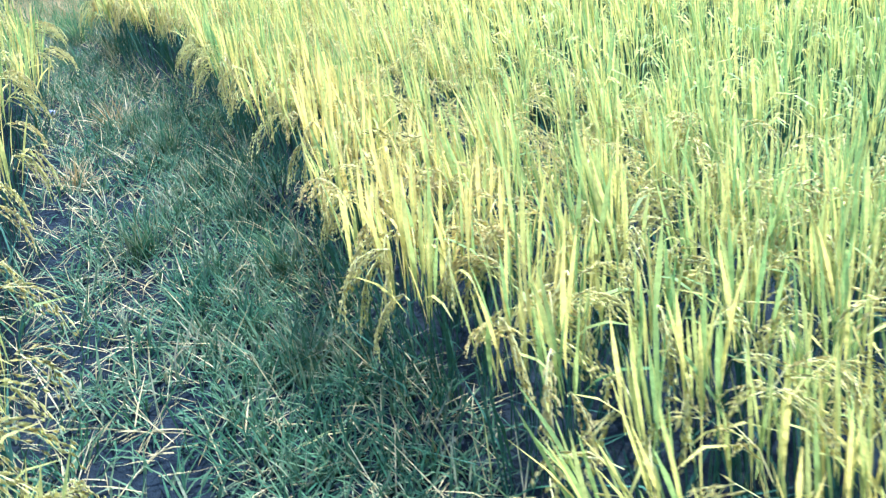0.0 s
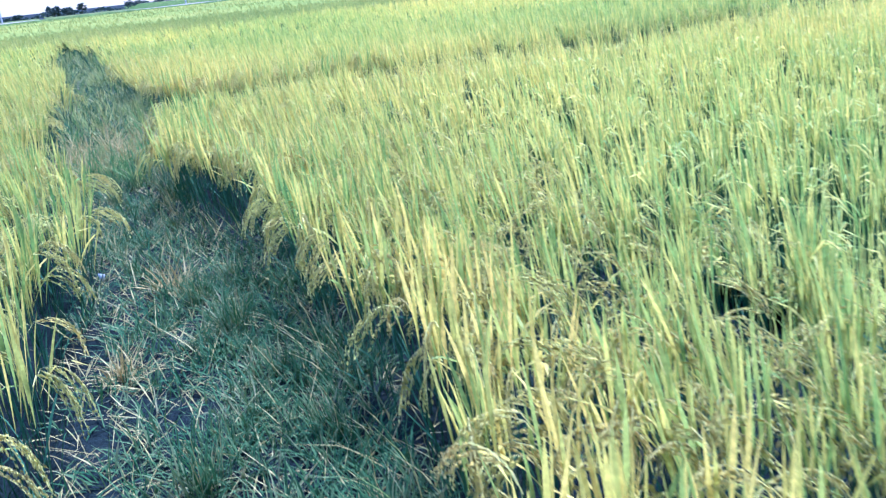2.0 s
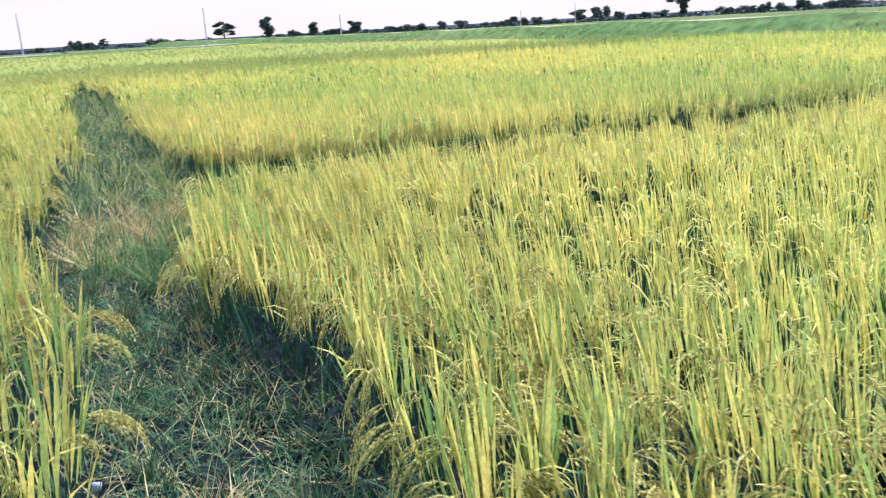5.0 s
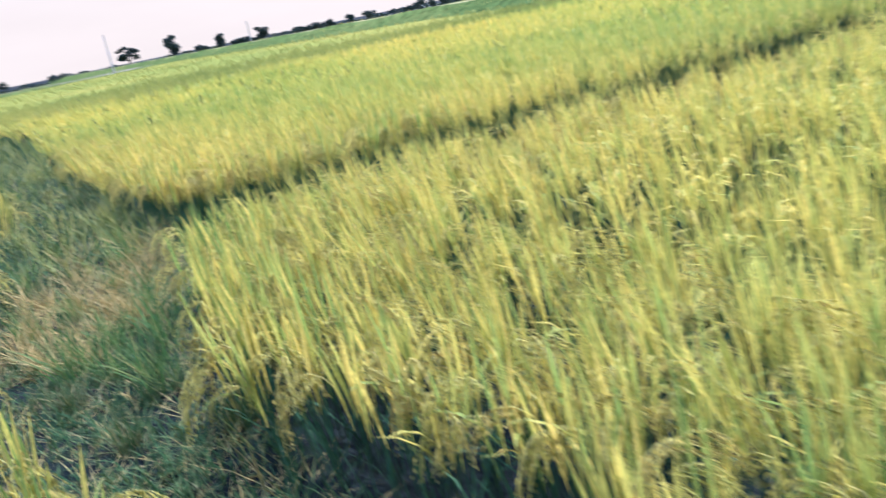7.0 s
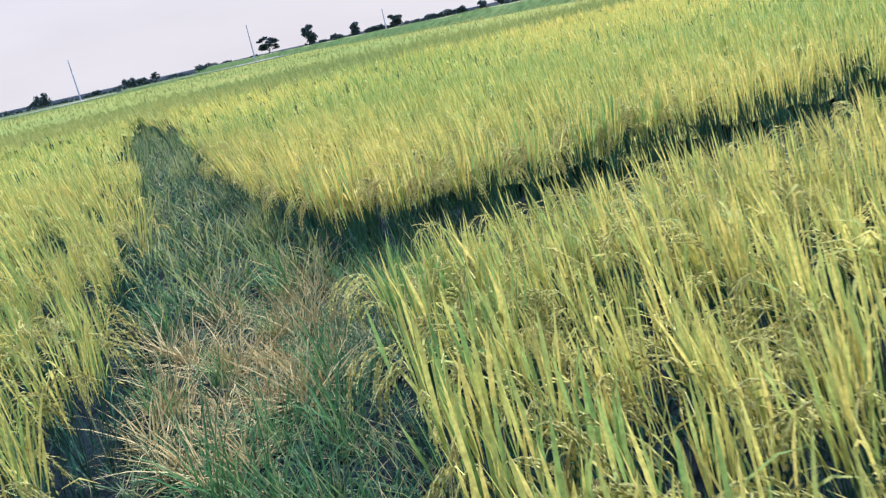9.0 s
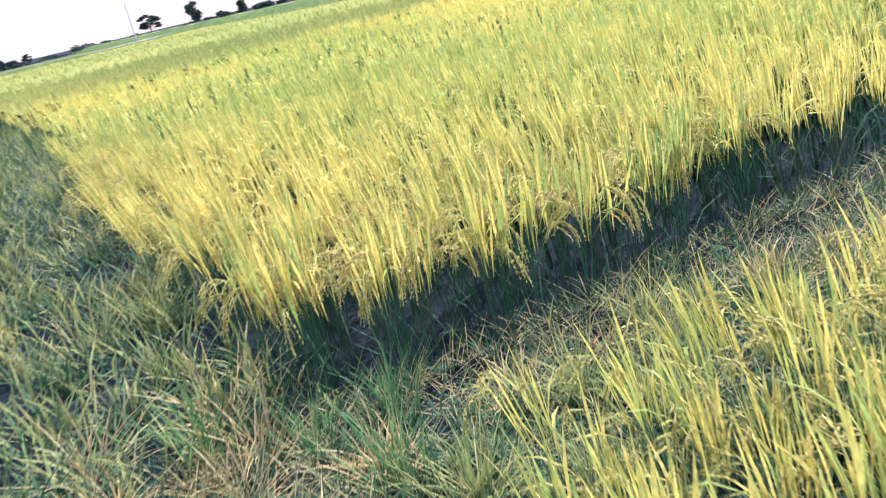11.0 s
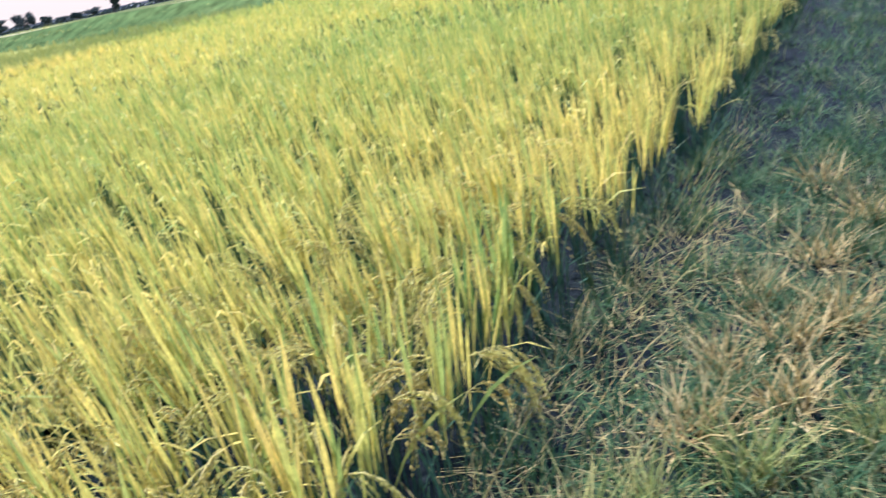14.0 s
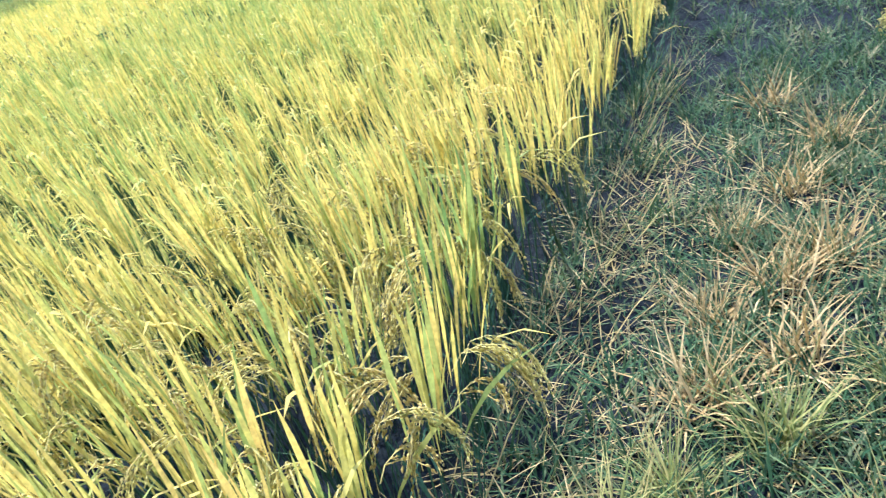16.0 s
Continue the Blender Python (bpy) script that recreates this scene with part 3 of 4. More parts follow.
# lusher grass on the side towards the stand of the first field
p = bund_points(rng, 520, -1.2, 4.6, False)
p[:, 0] += 0.5 * (along(R_EDGE, p[:, 1]) - p[:, 0])
sets.append((*tufted(rng, p, 10, 0.03, 0.24, (0.005, 0.010), (0.05, 0.9), (0.1, 1.3)), 0))
# where the bunds meet
p = bund_points(rng, 230, 8.6, 11.0, False)
sets.append((*tufted(rng, p, 9, 0.035, 0.24, (0.004, 0.009), (0.1, 1.1), (0.1, 1.3)), 0))
# low dark grass and weeds where the bund runs on between the stands
p = bund_points(rng, 1500, 10.6, 34, False)
p[:, 1] = 10.6 + (p[:, 1] - 10.6) ** 1.25 / 2.2
p = p[p[:, 1] < 34]
cut = rng.random(len(p))
sets.append((*tufted(rng, p[cut < 0.6], 5, 0.05, 0.36, (0.012, 0.022), (0.1, 1.1), (0.1, 1.2)), 0))
sets.append((*tufted(rng, p[(cut >= 0.6) & (cut < 0.93)], 5, 0.05, 0.46, (0.010, 0.020), (0.1, 0.9), (0.1, 1.2)), 2))
sets.append((*tufted(rng, p[cut >= 0.93], 7, 0.05, 0.36, (0.004, 0.009), (0.2, 1.1), (0.1, 1.0)), 1))
p = np.concatenate([bund_points(rng, 500, 17, 30, False)] * 2)
p[:, 0] = np.where(np.arange(1000) < 500, along(L_EDGE, p[:, 1]), along(B_EDGE, p[:, 1])) + rng.normal(0, 0.12, 1000)
sets.append((*grass_mesh(rng, p[::2], (0.25, 0.55), (0.012, 0.026), (0.0, 0.6), (0.0, 0.8)), 2))
sets.append((*grass_mesh(rng, p[1::2], (0.25, 0.5), (0.012, 0.026), (0.0, 0.6), (0.0, 0.8)), 0))
# dead leaves and stalks leaning out from the feet of the stands
n = 420
x = rng.uniform(0.9, 6.0, n)
foot = np.c_[x, B_NEAR + wobble(x, 4.0, 0.07) + rng.uniform(-0.16, 0.05, n), np.full(n, FIELD_Z + 0.1)]
v, q, _ = blades(rng, foot, -np.pi / 2 + rng.normal(0, 0.7, n), rng.uniform(0.2, 1.1, n), rng.uniform(0.0, 1.0, n), rng.uniform(0.22, 0.52, n), rng.uniform(0.003, 0.008, n), 3)
sets += [(v, q, np.repeat(rng.choice([1, 2, 0], n, p=[0.45, 0.35, 0.2]), 3))]
y = rng.uniform(-0.5, 8.6, n)
foot = np.c_[along(R_EDGE, y) + wobble(y, 1.0, 0.06) + rng.uniform(-0.10, 0.06, n), y, np.full(n, FIELD_Z + 0.1)]
v, q, _ = blades(rng, foot, np.pi + rng.normal(0, 0.8, n), rng.uniform(0.1, 1.0, n), rng.uniform(0.0, 1.0, n), rng.uniform(0.22, 0.5, n), rng.uniform(0.003, 0.008, n), 3)
sets += [(v, q, np.repeat(rng.choice([1, 2, 0], n, p=[0.45, 0.35, 0.2]), 3))]
gv, gq, gm = join(sets)
tagged(new("bund_grass", mesh_of("bund_grass", gv, gq, [grass_mat, straw_mat, tuft_mat], gm)), "short trodden green grass mixed with dry straw on the bund", "grass", kind="stuff")


def grass_tuft(name, seed, n, length, mat, lean, label, category, group):
    r = np.random.default_rng(seed)
    root = new(name)
    v, q, _ = blades(r, np.c_[r.normal(0, 0.035, (n, 2)), np.zeros(n)], r.uniform(0, 6.28, n), r.uniform(*lean, n), r.uniform(0.1, 0.9, n), r.uniform(length * 0.5, length, n), r.uniform(0.0035, 0.009, n), 3)
    tagged(part("foliage", v, q, mat, root), kind="stuff")
    m = max(4, n // 8)
    v, q, _ = blades(r, np.c_[r.normal(0, 0.03, (m, 2)), np.zeros(m)], r.uniform(0, 6.28, m), r.uniform(0.1, 0.8, m), r.uniform(0, 0.3, m), r.uniform(length * 0.6, length * 1.1, m), 0.003, 2)
    tagged(part("straw", v, q, straw_mat, root, "dry straw-coloured stalks"), kind="stuff")
    return tagged(root, label, category, group)


def scatter(master, spots, rng, low=0.8, high=1.25):
    for i, (x, y) in enumerate(spots):
        z = float(bund_height(np.array(x), np.array(y)))
        m = pose(x, y, z - 0.01, 0, 0, rng.uniform(0, 360))
        s = rng.uniform(low, high)
        ob = master if i == 0 else copy_thing(master, m)
        ob.matrix_basis = m @ Matrix.Scale(s, 4)


rng = np.random.default_rng(31)
# single dry stalks lying across the bund
def fallen_stalk(x0, y0, x1, y1, seed):
    r = np.random.default_rng(seed)
    root = new("fallen_stalk")
    root.location = ((x0 + x1) / 2, (y0 + y1) / 2, float(bund_height(np.array((x0 + x1) / 2), np.array((y0 + y1) / 2))) + 0.012)
    half, turn = math.hypot(x1 - x0, y1 - y0) / 2, math.atan2(y1 - y0, x1 - x0)
    root.rotation_euler = (0, 0, turn)
    vs, qs = [], []
    for j in range(7):
        f = j / 6
        c = (-half + 2 * half * f, 0.02 * math.sin(f * 3.1 + seed), 0.022 * math.sin(f * 3.14) + 0.01 * math.sin(f * 7 + seed))
        w = 0.0028 * (1.1 - 0.5 * f)
        vs += [(c[0], c[1] + math.cos(t) * w, c[2] + math.sin(t) * w) for t in (0, 1.57, 3.14, 4.71)]
    for j in range(6):
        qs += [(j * 4 + k, j * 4 + (k + 1) % 4, j * 4 + 4 + (k + 1) % 4, j * 4 + 4 + k) for k in range(4)]
    part("stem", vs, qs, straw_mat, root)
    for f in (-0.3, 0.2):
        v, q, _ = blades(r, np.array([[f * half, 0, 0.015]]), r.uniform(-0.6, 0.6), 1.2, 0.4, half * 0.8, 0.007, 3)
        part("leaf", v, q, straw_mat, root)
    return tagged(root, "single dry pale rice stalk lying across the bund", "straw", "stalks lying on the bund")


STALKS = [(0.51, 4.90, 0.90, 5.02), (0.58, 4.42, 0.84, 4.34), (0.08, 4.46, 0.29, 4.03), (-0.63, 1.42, -0.27, 1.21), (-0.47, 1.95, -0.34, 1.84), (-0.55, 9.20, -0.17, 8.91), (2.60, 10.70, 2.59, 10.40), (0.45, 4.75, 0.75, 4.62)]
stalk_rng = np.random.default_rng(71)
for i, (x0, y0, x1, y1) in enumerate(STALKS):
    fallen_stalk(x0, y0, x1, y1, 300 + i)
for i in range(26):
    along_one = i < 16
    x0, y0 = (stalk_rng.uniform(-0.5, 0.5), stalk_rng.uniform(0.8, 8.8)) if along_one else (stalk_rng.uniform(1.5, 5), stalk_rng.uniform(9.2, 10.3))
    a, l = stalk_rng.uniform(0, 6.28), stalk_rng.uniform(0.16, 0.42)
    fallen_stalk(x0, y0, x0 + l * math.cos(a), y0 + l * math.sin(a), 330 + i)

scrap = new("paper_scrap", mesh_of("paper_scrap", [(-0.018, 0, 0), (0.016, 0.004, 0.002), (0.02, 0.006, 0.035), (-0.014, -0.004, 0.05), (-0.018, 0.002, 0), (0.016, 0.006, 0.002), (0.02, 0.008, 0.035), (-0.014, -0.002, 0.05)],
                                   [(0, 1, 2, 3), (7, 6, 5, 4), (0, 4, 5, 1), (1, 5, 6, 2), (2, 6, 7, 3), (3, 7, 4, 0)], [plaster_mat]))
scrap.location = (-0.34, 5.17, 0.015)
tagged(scrap, "tiny torn white scrap of paper on the bund", "litter")

# bright tufts round the junction and along the crossing bund
spots = [(2.55, 10.0), (2.75, 9.75), (3.0, 9.45), (2.2, 9.85), (2.4, 9.5), (1.9, 9.5), (1.5, 9.4), (3.3, 9.3), (1.3, 9.2), (1.75, 9.85), (2.0, 9.2), (2.7, 9.2), (1.15, 9.6), (2.45, 9.25), (3.5, 9.25), (2.3, 10.1)]
scatter(grass_tuft("grass_tuft", 61, 90, 0.34, tuft_mat, (0.1, 1.0), "bright yellow-green grass tuft with seed stalks on the bund", "grass tuft", "tufts at the junction"), spots, rng)
# green tufts along the walked bund
spots = [(0.25, 3.3), (0.3, 2.7), (0.18, 3.9), (0.35, 4.6), (0.1, 4.4), (-0.15, 5.2), (0.2, 6.0), (0.25, 2.1), (0.1, 1.4), (-0.1, 7.2), (0.05, 7.6), (0.15, 8.0), (-0.25, 7.9), (0.35, 7.0), (-0.2, 2.6), (0.3, 11.3), (0.1, 12.0), (0.6, 12.4), (0.4, 13.2), (0.0, 13.6), (0.6, 14.5), (0.2, 15.2), (0.4, 16.4)]
scatter(grass_tuft("grass_tuft", 62, 70, 0.26, grass_mat, (0.05, 0.7), "soft dark green grass tuft on the bund", "grass tuft", "green tufts on the bund"), spots, rng)
# dead, straw-coloured grass
spots = [(-0.15, 8.9), (0.1, 9.1), (-0.3, 9.3), (0.2, 9.5), (0.0, 9.7), (0.35, 9.9), (-0.2, 10.1), (0.45, 10.4), (0.1, 10.5), (0.3, 9.0), (-0.1, 8.5), (-0.35, 8.7), (3.9, 9.9), (3.5, 9.75), (3.3, 9.95), (4.2, 9.7), (-0.35, 3.7), (0.0, 4.7), (5.2, 9.8), (4.7, 9.55), (3.1, 9.7), (2.35, 9.9), (2.05, 10.05), (1.6, 10.05), (3.7, 9.6), (0.6, 9.8), (0.5, 9.3), (1.0, 10.0), (2.9, 9.95)]
scatter(grass_tuft("dead_grass_clump", 63, 80, 0.26, dead_mat, (0.3, 1.35), "dead straw-coloured clump of matted grass on the bund", "dead grass", "dead clumps on the bund"), spots, rng)

# a taller, dry stand where the bunds meet
spots = [(-0.25, 8.6), (0.0, 8.8), (0.25, 8.9), (-0.4, 9.0), (-0.1, 9.2), (0.3, 9.4), (-0.3, 9.5), (0.05, 9.6), (0.45, 9.75), (-0.15, 9.9), (0.55, 10.2), (-0.3, 10.3), (0.7, 10.5), (0.1, 10.9), (0.65, 10.9)]
scatter(grass_tuft("dead_grass_clump", 64, 46, 0.46, dead_mat, (0.35, 1.4), "tall dry golden grass clump where the bunds meet", "dead grass", "dry stand at the junction"), spots, rng)
spots = [(0.15, 7.7), (0.0, 8.1), (-0.2, 8.3), (0.3, 8.4), (0.1, 8.6), (-0.35, 9.3), (0.4, 9.1), (-0.05, 9.5), (0.3, 9.9), (0.5, 10.6), (0.85, 10.3), (-0.25, 10.7), (1.2, 10.3), (1.0, 9.85)]
scatter(grass_tuft("grass_tuft", 65, 48, 0.46, lush_mat, (0.05, 0.7), "tall fresh green grass tuft among dry grass", "grass tuft", "tufts at the junction"), spots, rng)


spots = [(rng.uniform(-0.3, 1.05), 10.8 + 9 * rng.random() ** 1.3) for _ in range(16)]
scatter(grass_tuft("grass_tuft", 66, 45, 0.48, tuft_mat, (0.1, 0.9), "tall yellow-green weed tuft on the overgrown bund", "grass tuft", "weeds beyond the junction"), spots, rng)


# ---- far banks, hedges, trees, poles and buildings ----
def bank(name, line, prof, strips, mats, label):
    """A long earth bank along a plan line: a profile of (offset, height), and the material of each strip between its points."""
    vs, qs, ms = [], [], []
    for i, (x, y) in enumerate(line):
        a, b = line[max(i - 1, 0)], line[min(i + 1, len(line) - 1)]
        t = Vector((b[0] - a[0], b[1] - a[1])).normalized()
        for o, z in prof:
            o += 0.25 * math.sin(i * 0.9 + z * 5)
            vs.append((x + t.y * -o, y - t.x * -o, z + 0.06 * math.sin(i * 1.7 + o) * (z > 0)))
    m = len(prof)
    for i in range(len(line) - 1):
        for j in range(m - 1):
            qs.append((i * m + j, i * m + j + 1, (i + 1) * m + j + 1, (i + 1) * m + j))
            ms.append(strips[j])
    return tagged(new(name, mesh_of(name, vs, qs, mats, ms)), label, "embankment", kind="structure")


east_line = [(31.5, y) for y in range(-60, 330, 4)]
# strip colours paint shade on the risers and light on the treads
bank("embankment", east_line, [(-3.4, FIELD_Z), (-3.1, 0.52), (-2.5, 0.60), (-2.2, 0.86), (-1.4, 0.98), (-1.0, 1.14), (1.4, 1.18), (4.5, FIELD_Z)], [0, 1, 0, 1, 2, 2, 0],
     [levee_mat, levee_lit_mat, dry_grass_mat], "long stepped green canal embankment, light and shade painted on its steps, with a dry grassy top")
north_line = [(x, 121 + 0.03 * x) for x in range(-160, 27, 6)]
bank("embankment", north_line, [(-3.0, FIELD_Z), (-1.6, 0.58), (-1.2, 0.70), (1.2, 0.70), (3.0, FIELD_Z)], [0, 0, 1, 0], [levee_mat, dirt_mat], "low grassy road bank with a bare earth top")
# dry grassland beyond the banks
mx, my = np.meshgrid([-420, -200, 0, 36, 200, 420], [-60, 60, 126, 250, 420])
mi = np.array([(r * 6 + c, r * 6 + c + 1, r * 6 + c + 7, r * 6 + c + 6) for r in range(4) for c in range(5) if r > 1 or c > 2])
tagged(new("meadow", mesh_of("meadow", np.stack([mx, my, np.full(mx.shape, -0.12)], -1).reshape(-1, 3), mi, [meadow_mat])), "flat grassland beyond the canal and the road", "grassland", kind="structure")


# rough grass on the embankment's near slope and crest, coloured lit on treads, shaded on risers
rng = np.random.default_rng(41)
n = 9000
ty = -8 + 215 * rng.random(n) ** 1.3
tx = 31.5 - rng.uniform(-1.2, 3.2, n)
tz = np.interp(31.5 - tx, [-1.4, 1.0, 1.4, 2.2, 2.5, 3.1, 3.4], [1.18, 1.14, 0.98, 0.86, 0.60, 0.52, FIELD_Z]) - 0.05
v, q, _ = blades(rng, np.c_[tx, ty, tz], rng.uniform(0, 6.28, n), rng.uniform(0.1, 0.9, n), rng.uniform(0.2, 1.2, n), rng.uniform(0.10, 0.26, n) * (0.6 + 0.5 * np.sin(ty * 0.4) * np.sin(ty * 0.13 + 1) + 0.2), rng.uniform(0.02, 0.06, n), 2)
tagged(new("embankment_grass", mesh_of("embankment_grass", v, q, [levee_mat, far_leaf_mat], np.repeat(np.isin(np.digitize(31.5 - tx, [1.0, 2.2, 2.5, 3.1]), (0, 1, 3)) & (rng.random(n) < 0.85), 2).astype(int))), "rough green grass on the canal embankment, light and shade of the steps in its colour", "grass", kind="stuff")


def tree(az, dist, height, width, style, seed):
    """A far tree: tapered trunk with limbs, and a crown of many leaf clumps."""
    r = np.random.default_rng(seed)
    root = new("tree" if style != "bush" else "bush")
    root.location = (dist * math.sin(radians(az)) - 0.1, dist * math.cos(radians(az)) + 4.0, FIELD_Z)
    root.rotation_euler = (0, 0, -radians(az))
    lobes = []
    stem_top = {"umbrella": 0.75, "tall": 0.6, "bush": 0.3, "lean": 0.55}[style] * height
    count = {"umbrella": 15, "tall": 9, "bush": 7, "lean": 8}[style]
    if style == "lean":
        for fx, fh, fw, fz in ((0.05, 0.20, 0.10, 0.10), (0.06, 0.36, 0.13, 0.10), (0.02, 0.52, 0.20, 0.11), (-0.30, 0.60, 0.17, 0.09), (-0.05, 0.70, 0.19, 0.11), (-0.06, 0.88, 0.13, 0.08), (0.24, 0.82, 0.15, 0.09), (0.14, 0.64, 0.17, 0.10)):
            lobes.append((fx * width, r.uniform(-0.6, 0.6), fh * height, fw * width, fz * height))
        count = 0
    for i in range(count):
        a = r.uniform(0, 6.28)
        if style == "umbrella":
            f = i / (count - 1)
            rad = width / 2 * r.uniform(0.35, 0.85) * math.sqrt(max(0.1, 1 - (f * 1.5 - 0.6) ** 2))
            lobes.append((rad * math.cos(a), rad * math.sin(a), height * (0.40 + 0.55 * f), width * r.uniform(0.10, 0.18), height * r.uniform(0.035, 0.07)))
        elif style == "tall":
            h = height * (0.30 + 0.62 * (i / (count - 1)))
            rad = width / 2 * r.uniform(0.1, 0.55)
            lobes.append((rad * math.cos(a), rad * math.sin(a), h, width * r.uniform(0.2, 0.32), height * r.uniform(0.09, 0.14)))
        else:
            rad = width / 2 * r.uniform(0.2, 0.75)
            lobes.append((rad * math.cos(a), rad * math.sin(a), height * r.uniform(0.3, 0.72), width * r.uniform(0.14, 0.24), height * r.uniform(0.16, 0.28)))
    # trunk and limbs: tapering six-sided tubes
    vs, qs = [], []

    def tube(a, b, r0, r1):
        a, b = Vector(a), Vector(b)
        way = (b - a).normalized()
        s1 = way.orthogonal().normalized()
        s2 = way.cross(s1)
        off = len(vs)
        for j in range(4):
            f = j / 3
            c = a.lerp(b, f) + s1 * math.sin(f * 3.1 + seed) * r0 * 0.8
            for kk in range(6):
                t = kk * math.pi / 3
                vs.append(c + (s1 * math.cos(t) + s2 * math.sin(t)) * (r0 + (r1 - r0) * f))
        for j in range(3):
            for kk in range(6):
                qs.append((off + j * 6 + kk, off + j * 6 + (kk + 1) % 6, off + (j + 1) * 6 + (kk + 1) % 6, off + (j + 1) * 6 + kk))

    thick = 0.035 * height + 0.05
    tube((0, 0, -0.1), (0, 0, stem_top), thick, thick * 0.4)
    for lx, ly, lz, lw, lh in lobes:
        tube((0, 0, min(stem_top, lz) * 0.75), (lx, ly, lz), thick * 0.4, thick * 0.12)
    part("trunk", [tuple(v) for v in vs], qs, bark_mat, root)
    # crown
    per = 240
    P = []
    for lx, ly, lz, lw, lh in lobes:
        d = r.normal(size=(per, 3))
        d /= np.linalg.norm(d, axis=1)[:, None]
        P.append(np.array([lx, ly, lz]) + d * r.uniform(0.35, 1.05, (per, 1)) * [lw, lw, lh])
    P = np.concatenate(P)
    n = len(P)
    a, b = r.normal(size=(n, 3)), r.normal(size=(n, 3))
    a /= np.linalg.norm(a, axis=1)[:, None]
    b = np.cross(a, b)
    b /= np.linalg.norm(b, axis=1)[:, None]
    s = r.uniform(0.5, 1.1, (n, 1)) * (0.038 * height + 0.12)
    V = np.stack([P - a * s, P + b * s * 0.6, P + a * s, P - b * s * 0.6], 1).reshape(-1, 3)
    part("crown", V, np.arange(4 * n).reshape(-1, 4), hazy_tree_mat, root)
    if style == "bush":
        return tagged(root, "dark green rounded bush on the far field edge", "bush", "far bushes")
    return tagged(root, {"umbrella": "dark flat-topped tree with layered branches on the horizon", "tall": "dark dense upright tree on the horizon",
                         "lean": "large dark irregular tree with a narrow foot on the horizon"}[style], "tree", "far trees")


TREES = [(-4.2, 298, 4.6, 6.0, "bush"), (1.0, 300, 3.9, 4.0, "bush"), (1.7, 296, 2.8, 4.5, "bush"), (2.62, 300, 3.6, 3.0, "umbrella"), (5.9, 290, 2.6, 7.0, "bush"),
         (10.05, 300, 7.2, 8.0, "umbrella"), (12.85, 300, 9.4, 5.6, "tall"), (15.9, 290, 6.2, 5.0, "tall"), (18.65, 300, 6.0, 4.6, "tall"), (17.9, 300, 2.8, 4.5, "bush"),
         (14.4, 310, 3.0, 4.0, "bush"), (16.9, 310, 2.6, 5.0, "bush"), (20.9, 305, 2.6, 4.0, "bush"), (22.2, 305, 2.8, 7.5, "bush"), (24.6, 300, 3.2, 4.5, "bush"), (25.7, 300, 3.3, 6.0, "bush"),
         (29.2, 295, 3.4, 4.5, "bush"), (31.0, 295, 2.8, 5.0, "bush"), (33.7, 290, 5.2, 6.2, "tall"), (35.1, 290, 5.2, 6.5, "bush"), (36.4, 290, 3.2, 4.0, "bush"), (38.0, 290, 3.0, 3.5, "bush"),
         (40.3, 292, 11.0, 9.5, "lean"), (42.9, 290, 3.0, 5.0, "bush"), (44.2, 290, 2.8, 6.0, "bush"), (45.3, 290, 3.2, 4.5, "bush"), (47.6, 290, 4.4, 6.0, "bush"), (49.0, 290, 2.8, 5.0, "bush"),
         (50.1, 290, 4.4, 8.0, "bush"), (51.85, 290, 5.4, 9.0, "bush"), (53.4, 290, 2.8, 5.0, "bush"), (54.8, 290, 3.0, 4.0, "bush"), (56.1, 290, 3.0, 4.0, "bush"), (57.3, 290, 3.6, 3.0, "tall"),
         (58.2, 290, 3.4, 6.5, "bush"), (59.8, 285, 9.5, 3.5, "tall")]
TREES += [(az, 300 + 3 * (k % 4), 2.0 + 0.45 * (k % 3), 3.5 + 0.8 * (k % 4), "bush") for k, az in enumerate((13.7, 15.0, 17.3, 19.7, 21.6, 23.3, 27.4, 28.3, 30.1, 32.2, 37.2, 39.0, -1.0, 7.4, 46.4, 54.1))]
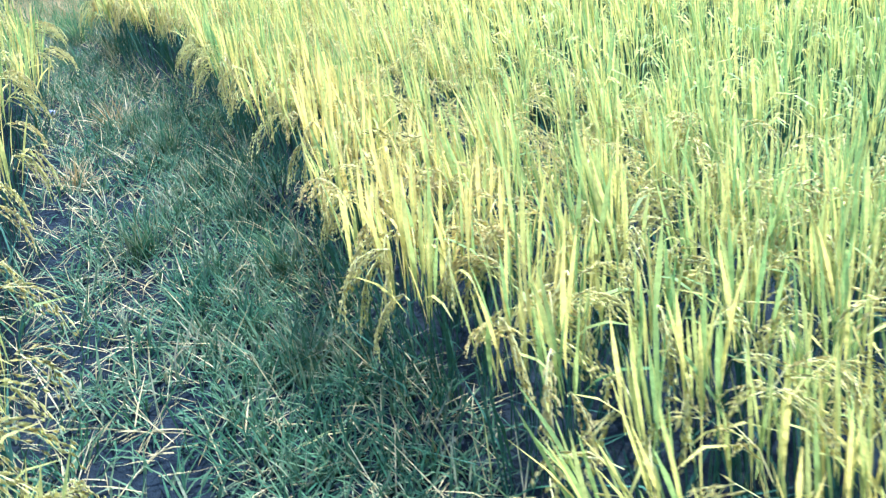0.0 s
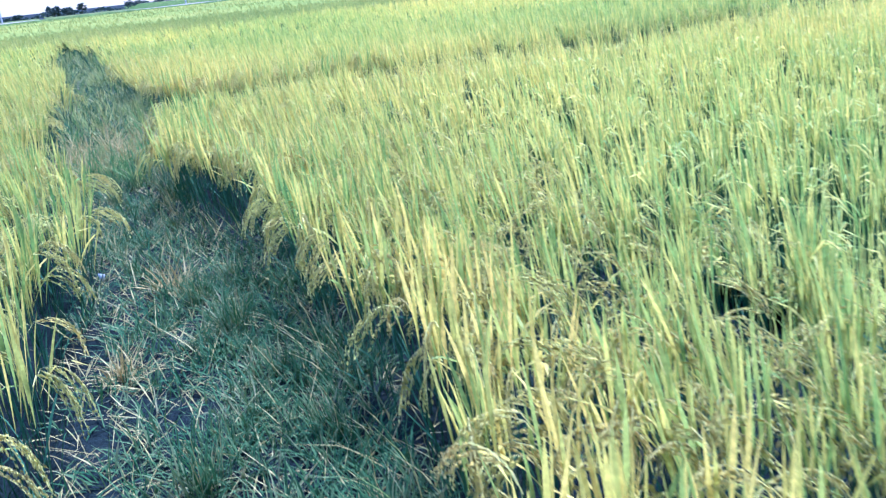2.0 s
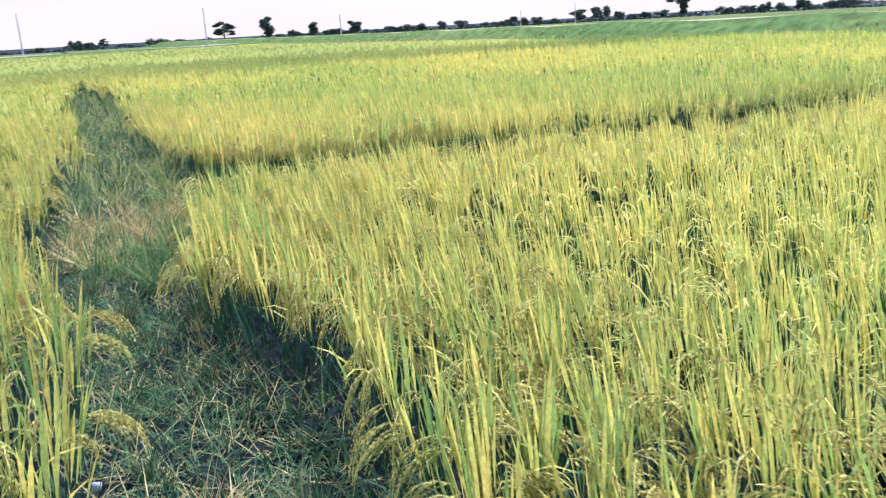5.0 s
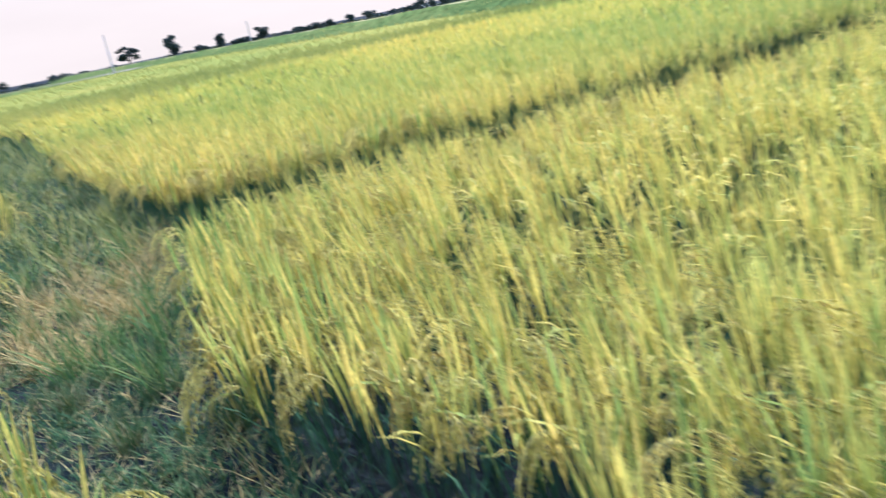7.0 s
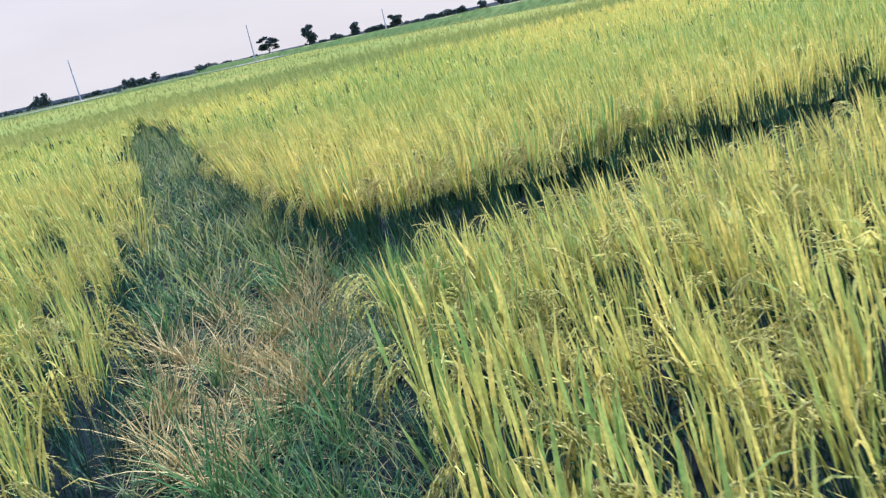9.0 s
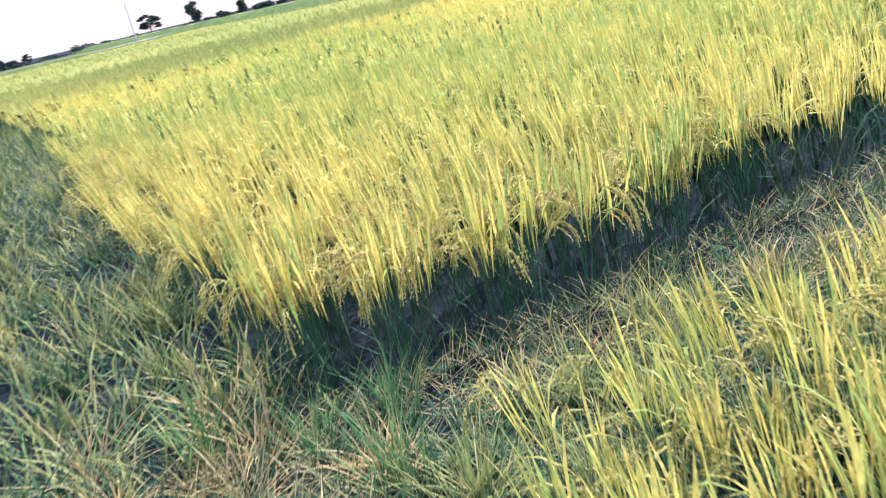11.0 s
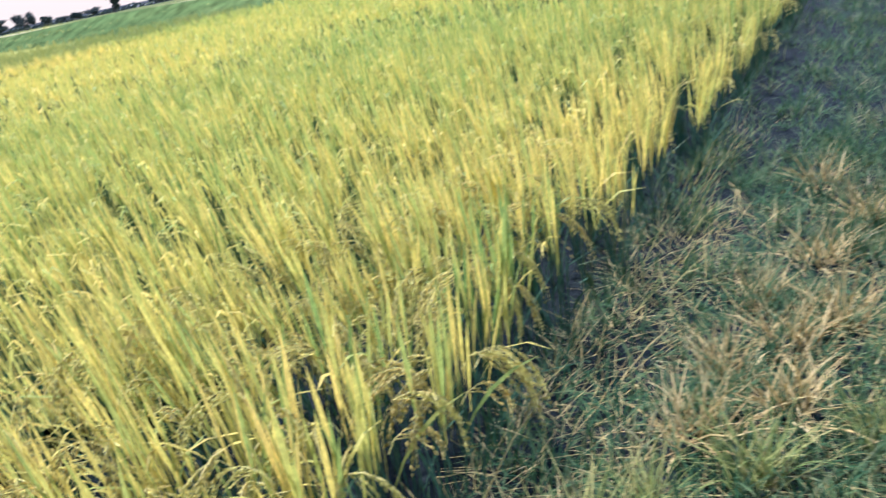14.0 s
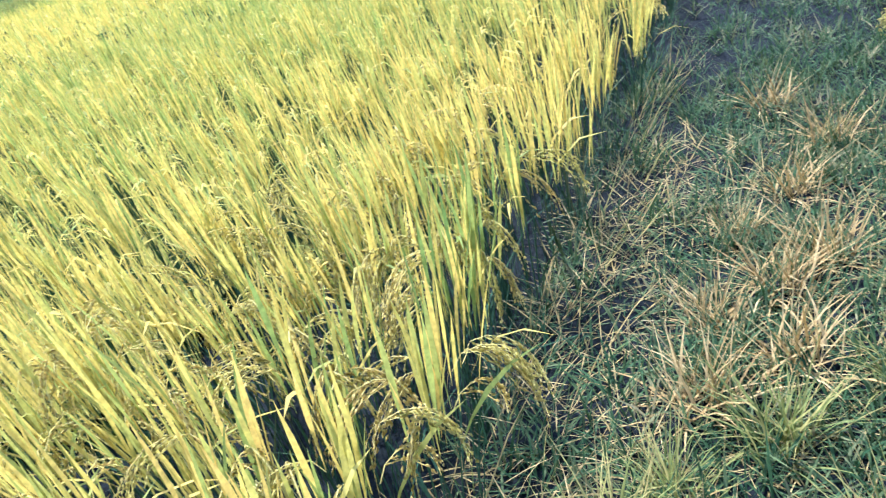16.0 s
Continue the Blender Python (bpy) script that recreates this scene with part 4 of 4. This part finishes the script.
for i, (az, dist, h, w, style) in enumerate(TREES):
    tree(az, dist, h * {"bush": 1.1, "umbrella": 0.95, "lean": 0.9, "tall": 0.82}[style], w * 1.2, style, 900 + i)

# low scrub along the far edge
rng = np.random.default_rng(77)
n = 16000
az = np.radians(rng.uniform(-14, 66, n))
lump = np.maximum(0.15, 0.5 + 0.5 * np.sin(az * 90) * np.sin(az * 37 + 1) + 0.35 * np.sin(az * 210))
dist = rng.uniform(300, 330, n)
h = 1.5 * lump * rng.random(n) ** 0.6 + FIELD_Z
P = np.stack([dist * np.sin(az), dist * np.cos(az) + 4, h], -1)
a, b = rng.normal(size=(n, 3)), rng.normal(size=(n, 3))
a /= np.linalg.norm(a, axis=1)[:, None]
b = np.cross(a, b)
b /= np.linalg.norm(b, axis=1)[:, None]
s = rng.uniform(0.3, 0.8, (n, 1))
V = np.stack([P - a * s, P + b * s * 0.7, P + a * s, P - b * s * 0.7], 1).reshape(-1, 3)
tagged(new("far_scrub", mesh_of("far_scrub", V, np.arange(4 * n).reshape(-1, 4), [hazy_tree_mat])), "low dark scrub along the far edge of the fields", "scrub", kind="stuff")


def utility_pole(az, dist, height):
    root = new("utility_pole")
    root.location = (dist * math.sin(radians(az)) - 0.1, dist * math.cos(radians(az)) + 4, FIELD_Z)
    root.rotation_euler = (0, 0, radians(15))
    vs, qs = [], []
    for j in range(5):
        f = j / 4
        w = 0.12 - 0.05 * f
        vs += [(math.cos(t) * w, math.sin(t) * w, -0.2 + f * (height + 0.2)) for t in np.arange(8) * math.pi / 4]
    for j in range(4):
        qs += [(j * 8 + k, j * 8 + (k + 1) % 8, j * 8 + 8 + (k + 1) % 8, j * 8 + 8 + k) for k in range(8)]
    part("shaft", vs, qs, concrete_mat, root)
    return tagged(root, "slim pale concrete power pole beside the far road", "power pole", "power poles")


for az, dist, hh in ((-2.08, 124, 6.35), (8.97, 128, 6.1), (17.83, 132, 4.3), (29.9, 250, 5.0), (33.5, 250, 6.0)):
    utility_pole(az, dist, hh)
